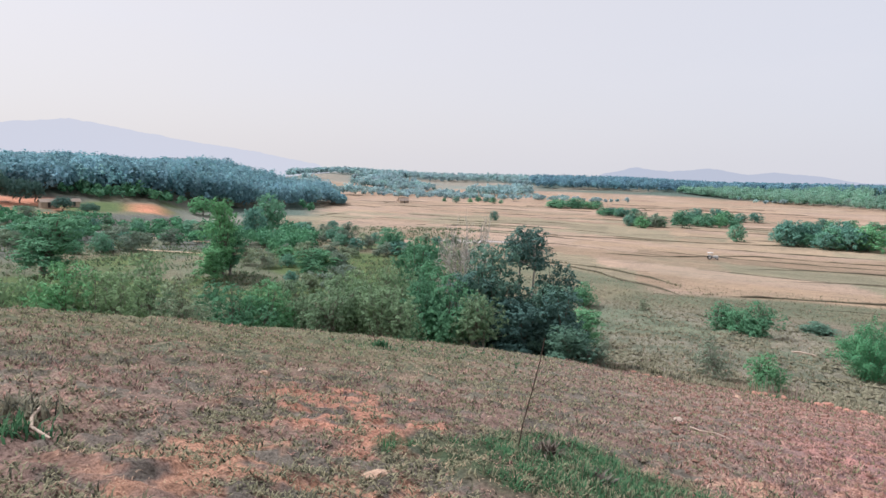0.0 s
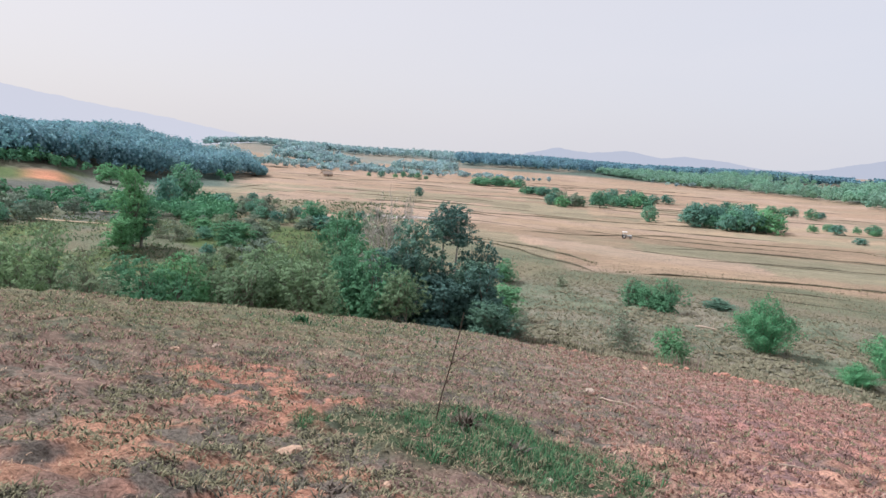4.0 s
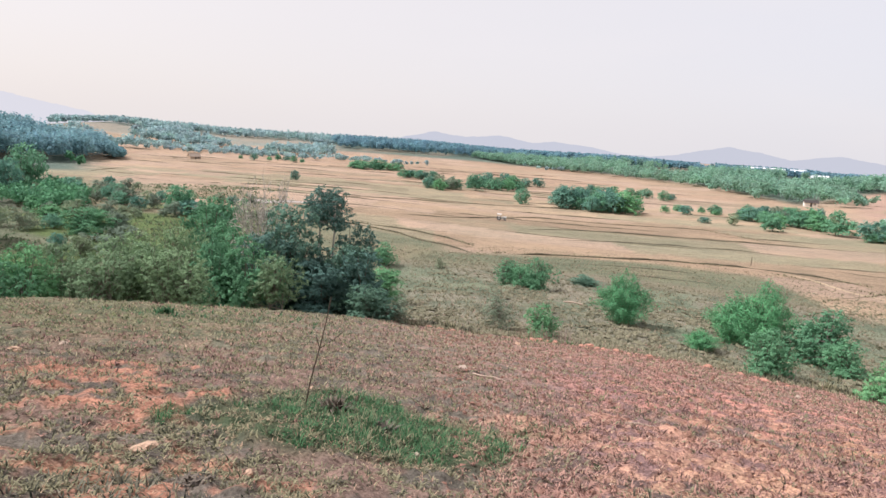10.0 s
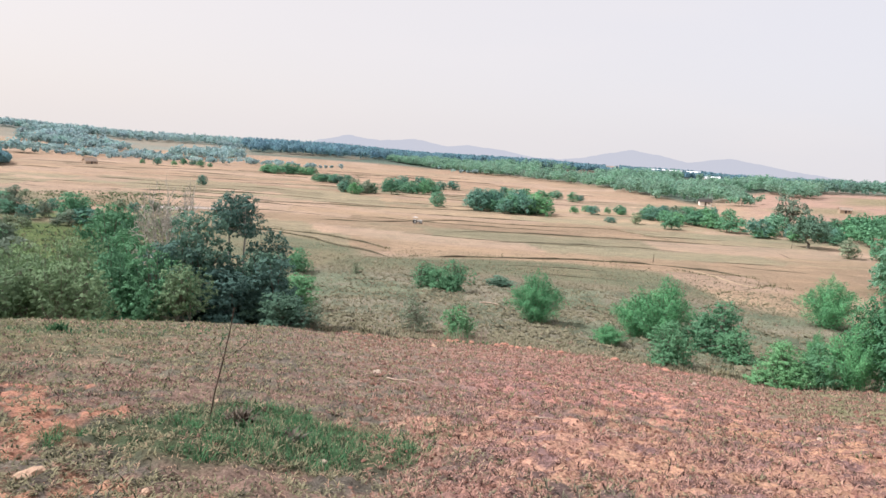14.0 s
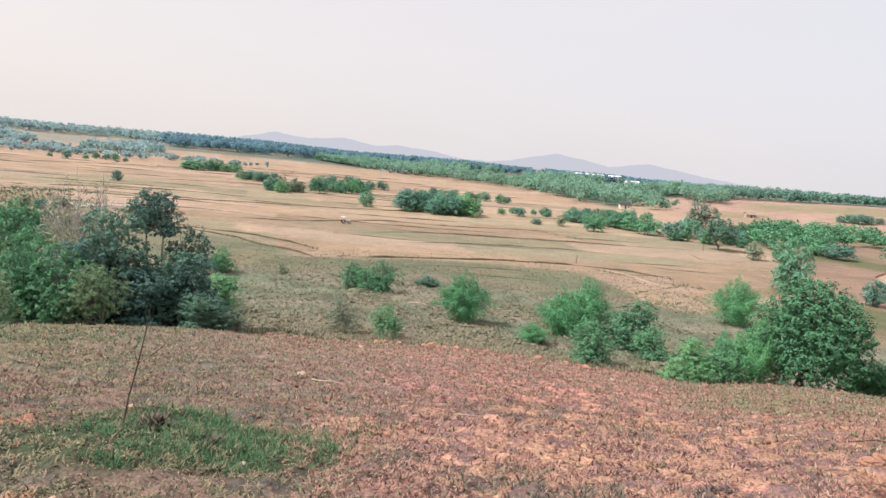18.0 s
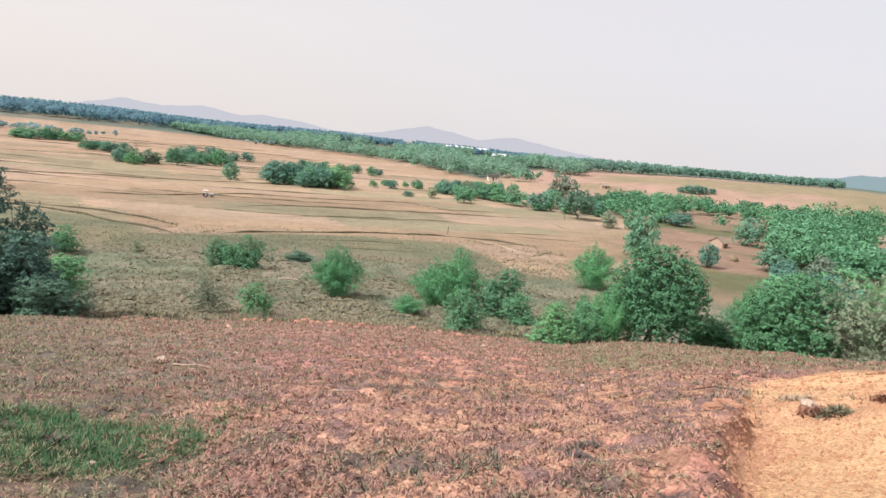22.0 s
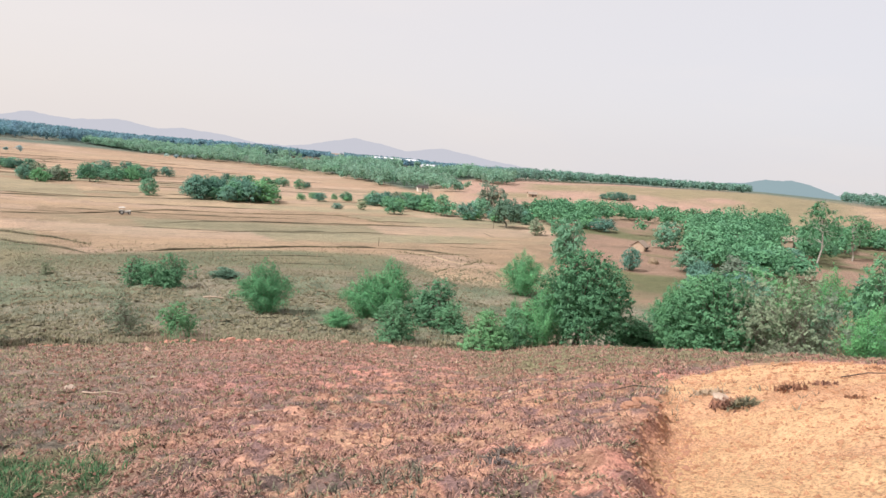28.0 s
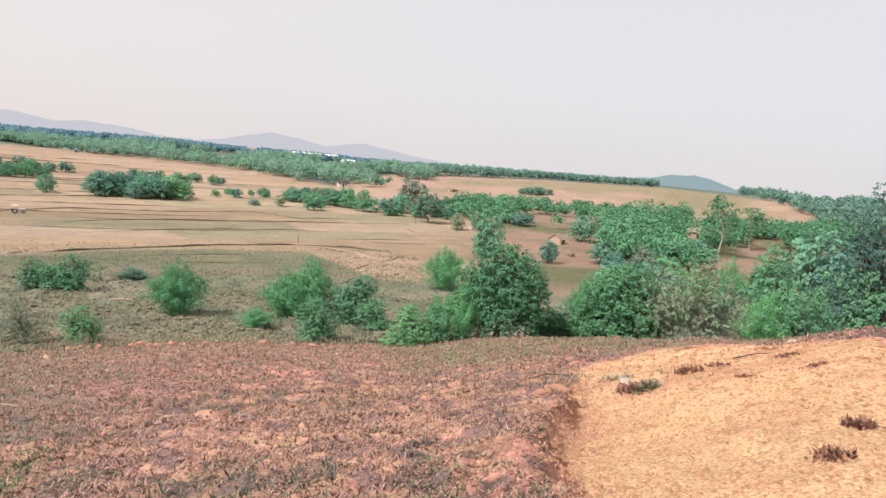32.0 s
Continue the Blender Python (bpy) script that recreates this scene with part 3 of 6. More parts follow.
def tone_of(x, y):
    """The broad colour of the ground: turf, bare red earth, gravel, ploughland, stubble and meadow."""
    r, theta = np.hypot(x, y), np.degrees(np.arctan2(-x, y))
    n1, n2, n3 = fbm(x * 0.35, y * 0.35, 21, 4), fbm(x * 1.6, y * 1.6, 22, 4), fbm(x * 0.03, y * 0.03, 23, 4)
    fleck = fbm(x * 4.5, y * 4.5, 26, 3)
    straw = np.tile(np.array((0.26, 0.15, 0.1)), (len(x), 1))
    straw = lerp3(straw, (0.215, 0.175, 0.1), ease((theta + 4) / 14))
    c = lerp3(straw, (0.15, 0.115, 0.072), ease((n1 - 0.42) / 0.2) * 0.6)
    c = lerp3(c, (0.165, 0.17, 0.07), ease((theta - 14) / 26) * 0.85 * ease((r - 9) / 9))
    c = lerp3(c, (0.29, 0.19, 0.1), ease((r - 18) / 12) * ease((20 - theta) / 20) * 0.6)
    # bare earth shows between the tufts
    bare = ease((0.6 * n2 + 0.4 * fleck - 0.45) / 0.09) * (0.2 + 0.8 * ease((6 - theta) / 26)) * ease((48 - r) / 22) * (1 - 0.45 * ease((r - 14) / 14))
    c = lerp3(c, (0.68, 0.295, 0.165), bare * 0.92)
    for az, d, across, along, seed, tone, much in PATCHES:
        c = lerp3(c, tone, blob(x, y, az, d, across, along, seed, 0.8) * ease((0.45 * n2 + 0.55 * fleck - 0.45) / 0.09) * much)
    green = blob(x, y, 20, 7.2, 2.3, 1.7, 35, 0.5)
    c = lerp3(c, (0.07, 0.1, 0.035), green * 0.9)
    # darker to the left: partly duller turf, partly backlight painted into the colour
    c = c * np.interp(theta, [-60, -5, 20, 50], [1.22, 1.22, 1.14, 1.0])[:, None] * (1.02, 0.99, 1.1)
    sand = sand_mask(x, y)
    gravel = lerp3(np.tile(np.array((0.86, 0.482, 0.22)), (len(x), 1)), (0.76, 0.385, 0.19), ease((fbm(x * 0.8, y * 0.8, 27, 4) - 0.5) / 0.12) * 0.7)
    c = lerp3(c, gravel, sand)
    lip = ease(1 - np.abs(sand_edge(x, y) - 0.12) / 0.45) * ease((12 - r) / 4)
    c = lerp3(c, (0.40, 0.175, 0.11), lip * 0.75)
    # a strip of dry grass along the brow beside the gravel
    strip = ease((r - 17) / 4) * ease((-22 - theta) / 8)
    c = lerp3(c, (0.25, 0.21, 0.10), strip * (1 - sand))
    # the rough slope below the brow
    slope = ease((r - 45) / 9) * ease((114 - r) / 10)
    rough = lerp3(np.tile(np.array((0.195, 0.2, 0.108)), (len(x), 1)), (0.25, 0.21, 0.125), ease((fbm(x * 0.09, y * 0.09, 28, 3) - 0.45) / 0.15))
    rough = lerp3(rough, (0.125, 0.13, 0.07), ease((n1 - 0.5) / 0.12) * 0.7)
    rough = lerp3(rough, (0.13, 0.14, 0.06), ease((theta - 16) / 12) * 0.8)
    c = lerp3(c, rough, slope)
    # the valley floor
    stubble = np.tile(np.array((0.342, 0.226, 0.123)), (len(x), 1))
    band = fbm(x * 0.008, y * 0.022, 24, 4)
    stubble = lerp3(stubble, (0.415, 0.285, 0.155), ease((band - 0.48) / 0.12))
    stubble = lerp3(stubble, (0.27, 0.215, 0.115), ease((fbm(x * 0.012, y * 0.03, 25, 4) - 0.54) / 0.1) * 0.75)
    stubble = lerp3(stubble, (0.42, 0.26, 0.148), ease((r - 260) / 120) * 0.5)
    row, cell = plot_of(x, y)
    kind_at, tint = hash2(row, cell, 53), hash2(row, cell, 54)
    stubble = lerp3(stubble, (0.27, 0.235, 0.125), 0.55 * (kind_at < 0.24 + 0.22 * ease((theta - 4) / 12)) * ease((430 - r) / 120))
    stubble = lerp3(stubble, (0.45, 0.3, 0.185), 0.5 * (kind_at > 0.72))
    stubble = stubble * (0.88 + 0.24 * tint)[:, None]
    meadow = ease((theta - 24 + 14 * (n3 - 0.5)) / 8) * ease((np.interp(theta, [30, 40, 44, 48], [180, 205, 290, 330]) - r + 50 * (n3 - 0.5)) / 40)
    meadow = np.maximum(meadow, ease((theta - 9) / 4) * ease((128 + (theta - 8) * 2.2 - r) / 5))
    meadow = np.maximum(meadow, ease((np.interp(theta, [-34, -24, -16, -7, 8], [100, 104, 135, 134, 126]) - r) / 4))
    grass = lerp3(np.tile(np.array((0.172, 0.165, 0.085)), (len(x), 1)), (0.235, 0.185, 0.095), ease((n3 - 0.45) / 0.2))
    grass = lerp3(grass, (0.12, 0.15, 0.045), ease((theta - 20) / 15) * ease((fbm(x * 0.05, y * 0.05, 29, 3) - 0.42) / 0.12))
    grass = lerp3(grass, (0.15, 0.14, 0.095), ease((theta - 42) / 8) * ease((r - 140) / 40) * ease((fbm(x * 0.03, y * 0.03, 46, 3) - 0.38) / 0.15))
    grass = lerp3(grass, (0.23, 0.21, 0.135), ease((theta - 42) / 4) * ease((54 - theta) / 2) * ease((r - 268) / 10))
    stubble = lerp3(stubble, (0.62, 0.52, 0.42), blob(x, y, 27, 203, 12, 5, 44, 0.6) * 0.8)
    valley = lerp3(stubble, grass, meadow) * (1.0, 1.0, 1.0)
    # scrubland to the right, bare tan hill behind it, forest floor on the far slopes
    scrub = ease((-30 - theta) / 4) * ease((320 - r) / 40)
    valley = lerp3(valley, lerp3(np.tile(np.array((0.30, 0.185, 0.11)), (len(x), 1)), (0.15, 0.14, 0.06), ease((fbm(x * 0.04, y * 0.04, 30, 3) - 0.42) / 0.14)), scrub)
    hill = ease((-21 - theta) / 3) * ease((theta + 56) / 3) * ease((r - 300) / 50)
    tan = lerp3(np.tile(np.array((0.42, 0.255, 0.16)), (len(x), 1)), (0.29, 0.22, 0.11), ease((theta + 42) / -6 * 0.6 + (fbm(x * 0.012, y * 0.012, 33, 3) - 0.45) / 0.15))
    valley = lerp3(valley, tan, hill)
    soil = (ease((theta - 61) / 1.5) * ease((r - 245) / 10) + ease(1 - np.abs(theta - 55.6) / 2.4) * ease((r - 262) / 8)) * ease((298 - r) / 8)
    valley = lerp3(valley, (0.68, 0.27, 0.13), 0.9 * np.clip(soil, 0, 1) * ease((fbm(x * 0.06, y * 0.06, 34, 3) - 0.36) / 0.06))
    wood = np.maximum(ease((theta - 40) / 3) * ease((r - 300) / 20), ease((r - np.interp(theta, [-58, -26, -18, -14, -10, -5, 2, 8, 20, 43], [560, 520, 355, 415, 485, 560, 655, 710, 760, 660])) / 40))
    # left far slopes beyond 480 m take a paler colour in place of haze
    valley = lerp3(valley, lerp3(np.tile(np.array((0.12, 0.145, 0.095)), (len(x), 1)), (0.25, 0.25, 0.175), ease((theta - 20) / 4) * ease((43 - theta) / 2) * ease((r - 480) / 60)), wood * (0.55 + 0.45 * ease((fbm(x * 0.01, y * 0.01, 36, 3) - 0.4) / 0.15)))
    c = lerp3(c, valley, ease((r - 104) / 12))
    return np.clip(c * (0.91, 1.0, 1.25), 0.01, 1)


# bearing, distance, half width, half depth, seed, colour, strength of the worn patches
PATCHES = [
    (41, 8.9, 1.3, 2.4, 31, (0.55, 0.254, 0.123), 0.95),
    (44, 5.4, 1.6, 1.2, 32, (0.52, 0.265, 0.123), 0.85),
    (37, 4.3, 1.2, 0.7, 33, (0.50, 0.233, 0.114), 0.8),
    (-10, 8.5, 3.2, 3.0, 34, (0.50, 0.276, 0.141), 0.8),
    (-28, 8, 3.2, 3.4, 37, (0.54, 0.307, 0.15), 0.85),
    (-27, 15, 6, 6, 38, (0.46, 0.254, 0.123), 0.75),
    (-16.5, 42, 2.2, 1.4, 39, (0.55, 0.212, 0.106), 0.95),
    (-6, 41, 3.5, 1.6, 40, (0.45, 0.212, 0.106), 0.8),
    (2, 43, 3.0, 1.4, 41, (0.42, 0.212, 0.114), 0.7),
    (-36, 13, 3.0, 3.0, 42, (0.52, 0.286, 0.132), 0.8),
    (13, 38, 3.0, 1.2, 43, (0.5, 0.254, 0.123), 0.7),
]


def ring_angles():
    view = np.arange(-74, 74.01, 0.38)
    rest = np.concatenate([np.arange(80, 180, 6.0), np.arange(180, 280, 6.0)])
    return np.concatenate([view, rest])


def build_ground():
    th = ring_angles()
    rr = np.concatenate([[0.003, 0.25, 0.6, 1.0, 1.5], np.geomspace(2.0, 140, 330), np.geomspace(143, 4700, 190)])
    T, Rr = np.meshgrid(np.radians(th), rr)
    x, y = (-np.sin(T) * Rr).ravel(), (np.cos(T) * Rr).ravel()
    z = ground_z(x, y) + relief(x, y)
    n, k = len(th), len(rr)
    i, j = np.meshgrid(np.arange(k - 1), np.arange(n), indexing="ij")
    a = (i * n + j).ravel()
    b = (i * n + (j + 1) % n).ravel()
    faces = np.stack([a, a + n, b + n, b], 1)
    ob = new("ground", mesh_of("ground", np.stack([x, y, z], 1), faces[:, ::-1], M_GROUND, True))
    attr = ob.data.color_attributes.new("tone", "FLOAT_COLOR", "POINT")
    rgba = np.ones((len(x), 4), np.float32)
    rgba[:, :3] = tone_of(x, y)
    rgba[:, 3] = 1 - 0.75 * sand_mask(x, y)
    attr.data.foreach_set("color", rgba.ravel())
    return tagged(ob, "dry grassy hillside of red earth above straw-coloured valley fields", "ground", kind="structure")


build_ground()


def ridge(name, label, skyline, dist, colour, seed):
    """A far range of hills as a glowing sheet, haze put in its flat colour: skyline as (bearing, degrees up)."""
    az = np.linspace(skyline[0][0], skyline[-1][0], 260)
    up = np.interp(az, [s[0] for s in skyline], [s[1] for s in skyline]) + 0.16 * (fbm(az * 0.9, az * 0 + 3, seed, 4) - 0.5) + 0.07 * (fbm(az * 7, az * 0 + 5, seed, 3) - 0.5)
    verts, k = [], 5
    for i in range(k):
        f = i / (k - 1)
        d = dist * (0.8 + 0.2 * f)
        zz = -130 + (np.tan(np.radians(up)) * dist + EYE + 130) * f ** 0.8
        verts.append(np.stack([-np.sin(np.radians(az)) * d, np.cos(np.radians(az)) * d, zz], 1))
    n = len(az)
    faces = [[r * n + c, r * n + c + 1, (r + 1) * n + c + 1, (r + 1) * n + c] for r in range(k - 1) for c in range(n - 1)]
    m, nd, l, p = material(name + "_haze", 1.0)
    # emits one even haze colour, unlit by sun or sky
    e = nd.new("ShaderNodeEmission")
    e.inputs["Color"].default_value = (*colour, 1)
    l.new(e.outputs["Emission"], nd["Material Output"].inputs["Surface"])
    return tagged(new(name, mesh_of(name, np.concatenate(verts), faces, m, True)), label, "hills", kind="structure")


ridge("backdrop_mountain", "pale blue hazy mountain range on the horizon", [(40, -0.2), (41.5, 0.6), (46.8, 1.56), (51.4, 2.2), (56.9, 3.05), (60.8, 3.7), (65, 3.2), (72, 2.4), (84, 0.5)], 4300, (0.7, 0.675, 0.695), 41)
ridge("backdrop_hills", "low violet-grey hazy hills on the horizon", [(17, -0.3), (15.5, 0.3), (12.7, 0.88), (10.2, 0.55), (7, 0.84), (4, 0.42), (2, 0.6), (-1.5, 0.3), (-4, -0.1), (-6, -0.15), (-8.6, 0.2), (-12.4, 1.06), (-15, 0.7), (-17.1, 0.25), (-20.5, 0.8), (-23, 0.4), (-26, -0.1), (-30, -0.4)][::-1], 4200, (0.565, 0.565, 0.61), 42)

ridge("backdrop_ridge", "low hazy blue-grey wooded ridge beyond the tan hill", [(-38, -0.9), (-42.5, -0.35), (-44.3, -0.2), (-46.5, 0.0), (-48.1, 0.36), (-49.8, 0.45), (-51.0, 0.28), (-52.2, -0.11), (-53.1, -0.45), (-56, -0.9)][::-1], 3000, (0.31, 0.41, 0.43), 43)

# ---- trees and bushes ----
def kinds_of(maker, seeds):
    """A few plants of one kind, kept as patterns and moved to their first place."""
    return [maker(s) for s in seeds]


USED = set()


def grow(kinds, i, az, r, high, wide, label, category, group, base, turn=None):
    """Stand plant i of a kind at a bearing and distance, with that height and width."""
    ob = kinds[i % len(kinds)]
    x, y, z = bearing(az, r)
    place = pose(x, y, z - 0.08, 0, 0, turn if turn is not None else (az * 77 + r * 13) % 360)
    if ob.name in USED:
        ob = copy_thing(ob, place)
    else:
        USED.add(ob.name)
        ob.matrix_basis = place
    ob.scale = (wide / base[1], wide / base[1], high / base[0])
    return tagged(ob, label, category, group)


BUSH = ("trunk", "foliage")
bright = kinds_of(lambda s: fountain("bush", s, 6.5, 6.0, 60, 18000, 0.105, M_LEAF_BRIGHT), (1, 2, 51))
green = kinds_of(lambda s: plant("bush", s, 5.0, 5.0, 16, 12500, 0.085, M_LEAF_MID, stems=4, low=0.0, shell=0.5, parts=BUSH), (3, 4, 5))
olive = kinds_of(lambda s: plant("shrub", s, 4.5, 4.5, 14, 7600, 0.08, M_LEAF_OLIVE, M_TWIG, 0.1, 5, 0.7, 0.4, 3, BUSH, 0.75), (6, 7, 8))
dark = kinds_of(lambda s: plant("tree", s, 8.0, 5.5, 19, 14000, 0.125, M_LEAF_DARK, trunk_r=0.18, stems=2, low=0.2, shell=0.55, top=0.8), (9, 10, 52))
round_tree = kinds_of(lambda s: plant("tree", s, 7.2, 7.0, 34, 32000, 0.1, M_LEAF_ROUND, trunk_r=0.2, stems=2, low=0.0, shell=0.6, dome=True), (11, 53))
crowned = kinds_of(lambda s: plant("tree", s, 10.6, 3.8, 9, 8000, 0.085, M_LEAF_DARK, M_PALE_BARK, 0.18, 2, 7.0, 0.55, dome=True), (12,))
thin = kinds_of(lambda s: bare_tree("tree", s, 8.0, 6.0, 220, 0.09, M_LEAF_GREY, M_PALE_BARK), (13,))
pale_trunk = kinds_of(lambda s: plant("tree", s, 8.0, 6.0, 11, 3800, 0.12, M_LEAF_ROUND, M_PALE_BARK, 0.13, 1, 2.6, 0.35, 4), (31, 32))
grey = kinds_of(lambda s: plant("shrub", s, 6.0, 5.0, 16, 4600, 0.085, M_LEAF_GREY, M_TWIG, 0.05, 7, 0.0, 0.35, 6, BUSH), (15, 16))
broad = kinds_of(lambda s: plant("tree", s, 14.5, 9.0, 26, 20000, 0.12, M_LEAF_DARK, trunk_r=0.3, low=0.8, shell=0.5), (33,))
feathery = kinds_of(lambda s: plant("tree", s, 9.0, 5.0, 18, 8000, 0.14, M_LEAF_MID, trunk_r=0.2, low=0.8, shell=0.5, top=0.8), (17, 18))
field_kinds = kinds_of(lambda s: plant("tree", s, 8.0, 9.0, 13, 1800, 0.36, M_LEAF_FIELD, trunk_r=0.25, low=0.2, shell=0.6, dome=True), (19, 20, 21))
field_bright = kinds_of(lambda s: plant("tree", s, 8.0, 9.0, 13, 1800, 0.36, M_LEAF_YOUNG, trunk_r=0.25, low=0.1, shell=0.6, dome=True), (22, 23, 24))
field_pale = kinds_of(lambda s: plant("tree", s, 7.0, 7.5, 10, 1200, 0.33, M_LEAF_GREY, trunk_r=0.2, low=0.5, shell=0.5), (25, 26))
field_dark = kinds_of(lambda s: plant("tree", s, 9.6, 11.0, 14, 5000, 0.3, M_LEAF_DARK, trunk_r=0.4, low=1.9, shell=0.55, dome=True), (27,))
rusty = kinds_of(lambda s: plant("shrub", s, 3.0, 2.6, 10, 2200, 0.06, M_LEAF_RUST, M_TWIG, 0.04, 6, 0.0, 0.3, 5, BUSH), (28,))

# the dark clump below the brow
grow(crowned, 0, 22.4, 49, 10.9, 3.6, "tall tree with bare pale twin trunks and a round dark crown", "tree", "", (10.6, 3.6), 40)
for i, (az, r, h, w) in enumerate([(25.6, 46, 8.6, 5.0), (24.3, 48, 6.0, 4.4), (19.8, 49, 8.0, 4.2), (20.4, 46, 6.0, 5.0), (22.2, 45, 4.6, 4.5), (27.6, 45, 6.4, 4.6), (23.6, 44, 4.4, 4.6), (18.9, 45, 5.4, 4.2)]):
    grow(dark, i, az, r, h, w, "dense dark green tree in the clump below the brow", "tree", "trees of the dark clump", (8.0, 5.5))
for i, (az, r, h, w) in enumerate([(18.9, 42, 2.5, 2.6), (15.6, 43, 2.2, 2.4), (17.2, 42.5, 2.3, 2.6)]):
    grow(grey if i == 1 else dark, i, az, r, h, w, "low dull green bush beside the dark clump", "bush", "bushes beside the clump", (6.0, 5.0) if i == 1 else (8.0, 5.5))
grow(thin, 0, 27.9, 58, 13.3, 8.6, "half-bare greyish tree with fine spreading branches", "tree", "", (8.0, 6.0))
for i, (az, r, h, w) in enumerate([(32.5, 75, 12.4, 6.0), (17.0, 68, 4.8, 4.2), (30.6, 66, 9.6, 4.6)]):
    grow(feathery, i, az, r, h, w, "mid-green feathery tree behind the shrubs", "tree", "trees behind the shrubs", (9.0, 5.0))
SHRUB_ROW = [(65.6, 38, 5.0, 3.4), (64.1, 44, 6.0, 4), (61.6, 36, 5.0, 4.0), (59.2, 36, 4.4, 4.0), (56.4, 40, 6.0, 4.4), (53.1, 35, 4.0, 4.2), (51, 40, 4.4, 4), (49.0, 38, 4.0, 4.0), (45.9, 40, 4.6, 4.2), (43.9, 42, 4.8, 4.0), (41.0, 38, 3.8, 4.0), (38.2, 45, 6.0, 4.6), (35.3, 37, 3.6, 3.8), (38.6, 40, 5.0, 4.2), (34.6, 48, 7.0, 4.6), (32.1, 43, 5.9, 4.2), (29.3, 42, 5.5, 4.4), (27.2, 41, 4.2, 3.6), (35.7, 38, 3.9, 4.0), (55, 46, 5, 4.4), (60, 47, 5, 4.4)]
for i, (az, r, h, w) in enumerate(SHRUB_ROW):
    k = (0, 0, 1, 0, 0, 2, 1, 1, 1, 0, 0, 0, 3, 0, 0, 1, 1, 0, 3, 1, 0)[i]
    kind, base = ((olive, (4.5, 4.5)), (green, (5, 5)), (grey, (6, 5)), (olive, (4.5, 4.5)))[k]
    grow(kind, i, az, r, h, w, ("olive-green scrubby bush below the brow", "leafy green bush below the brow", "grey-green twiggy bush below the brow", "yellowish pale-leaved bush below the brow")[k], "bush", "bushes below the brow", base)
# left valley
for i, (az, r, h, w, k) in enumerate([(62.8, 145, 12, 13, 0), (49.8, 130, 16, 6.5, 0), (50.6, 127, 7, 6, 0), (49.2, 134, 10.5, 8, 0), (45.6, 222, 13.4, 10.5, 0), (47, 205, 10, 8, 0), (51.3, 300, 8.5, 11.5, 1), (42.8, 208, 5.1, 8, 0), (40.8, 208, 4.5, 7, 2), (39.6, 208, 3.9, 5.5, 0), (34.8, 169, 6.9, 7.4, 1), (34.2, 166, 3.6, 8, 0), (32.4, 136, 7.8, 6.5, 1), (47.8, 149, 6.3, 6, 2), (42.3, 131, 5.7, 6.5, 0), (41, 138, 4.5, 6, 0), (46.2, 143, 4.6, 7.2, 2), (44.5, 150, 4.2, 6, 0), (25.3, 298, 4.6, 4.6, 0), (11.7, 107, 1.9, 2.4, 2), (17.1, 107, 4.1, 5, 1)]):
    kind, base = ((field_kinds, (8, 9)), (field_bright, (8, 9)), (field_pale, (7, 7.5)))[k]
    if r < 152:
        kind, base = ((feathery, (9.0, 5.0)), (green, (5.0, 5.0)), (grey, (6.0, 5.0)))[k]
    grow(kind, i, az, r, h, w, ("dull green tree on the valley meadow", "light green leafy tree on the valley meadow", "greyish green bush on the valley meadow")[k], "tree", "trees on the left meadow", base)
for az, r, h, w in [(65.8, 278, 11, 9), (64.4, 276, 9, 8), (63.4, 280, 8, 6.5), (61.6, 262, 5, 7), (59.8, 258, 4, 7), (66.8, 274, 9, 8)]:
    grow(field_dark, 1, az, r, h, w, "dark blue-green tree on the rise by the orange field", "tree", "dark trees on the rise", (9.6, 11.0))
# the slope straight below
grow(bright, 0, -5.4, 66.5, 6.3, 6.0, "bright green round bush on the rough slope", "bush", "", (6.5, 6.0))
for i, (az, r, h, w) in enumerate([(-16.8, 65, 7.4, 6.0), (-14.6, 66, 5.6, 5.2), (-12.2, 57, 2.2, 3.0)]):
    grow(bright, i + 1, az, r, h, w, "tall bright green bush in a clump on the slope", "bush", "bright bushes on the slope", (6.5, 6.0))
for i, (az, r, h, w) in enumerate([(-21.4, 63, 5.2, 6.4), (-17.6, 50, 3.6, 3.8), (-23, 58, 3.2, 3.6), (5.1, 94, 3.9, 5.5), (2.4, 91, 4.7, 5.2), (3.8, 92, 3.4, 4.5)]):
    grow(green, i, az, r, h, w, "green leafy bush on the rough slope", "bush", "green bushes on the slope", (5.0, 5.0))
grow(dark, 2, -1.9, 101, 1.7, 4.6, "low dark bush on the rough slope", "bush", "", (8.0, 5.5))
for i, (az, r, h, w) in enumerate([(5.9, 50, 3.4, 3.0)]):
    grow(grey, i, az, r, h, w, "thin grey-green bush on the rough slope", "bush", "thin bushes on the slope", (6.0, 5.0))
grow(green, 1, 1.8, 48.5, 2.8, 3.0, "small green bush with dry stems below the brow", "bush", "", (5.0, 5.0))
# trees along the right brow
grow(round_tree, 0, -34.9, 47.5, 7.2, 7.0, "big rounded dense green tree behind the brow", "tree", "", (7.2, 7.0))
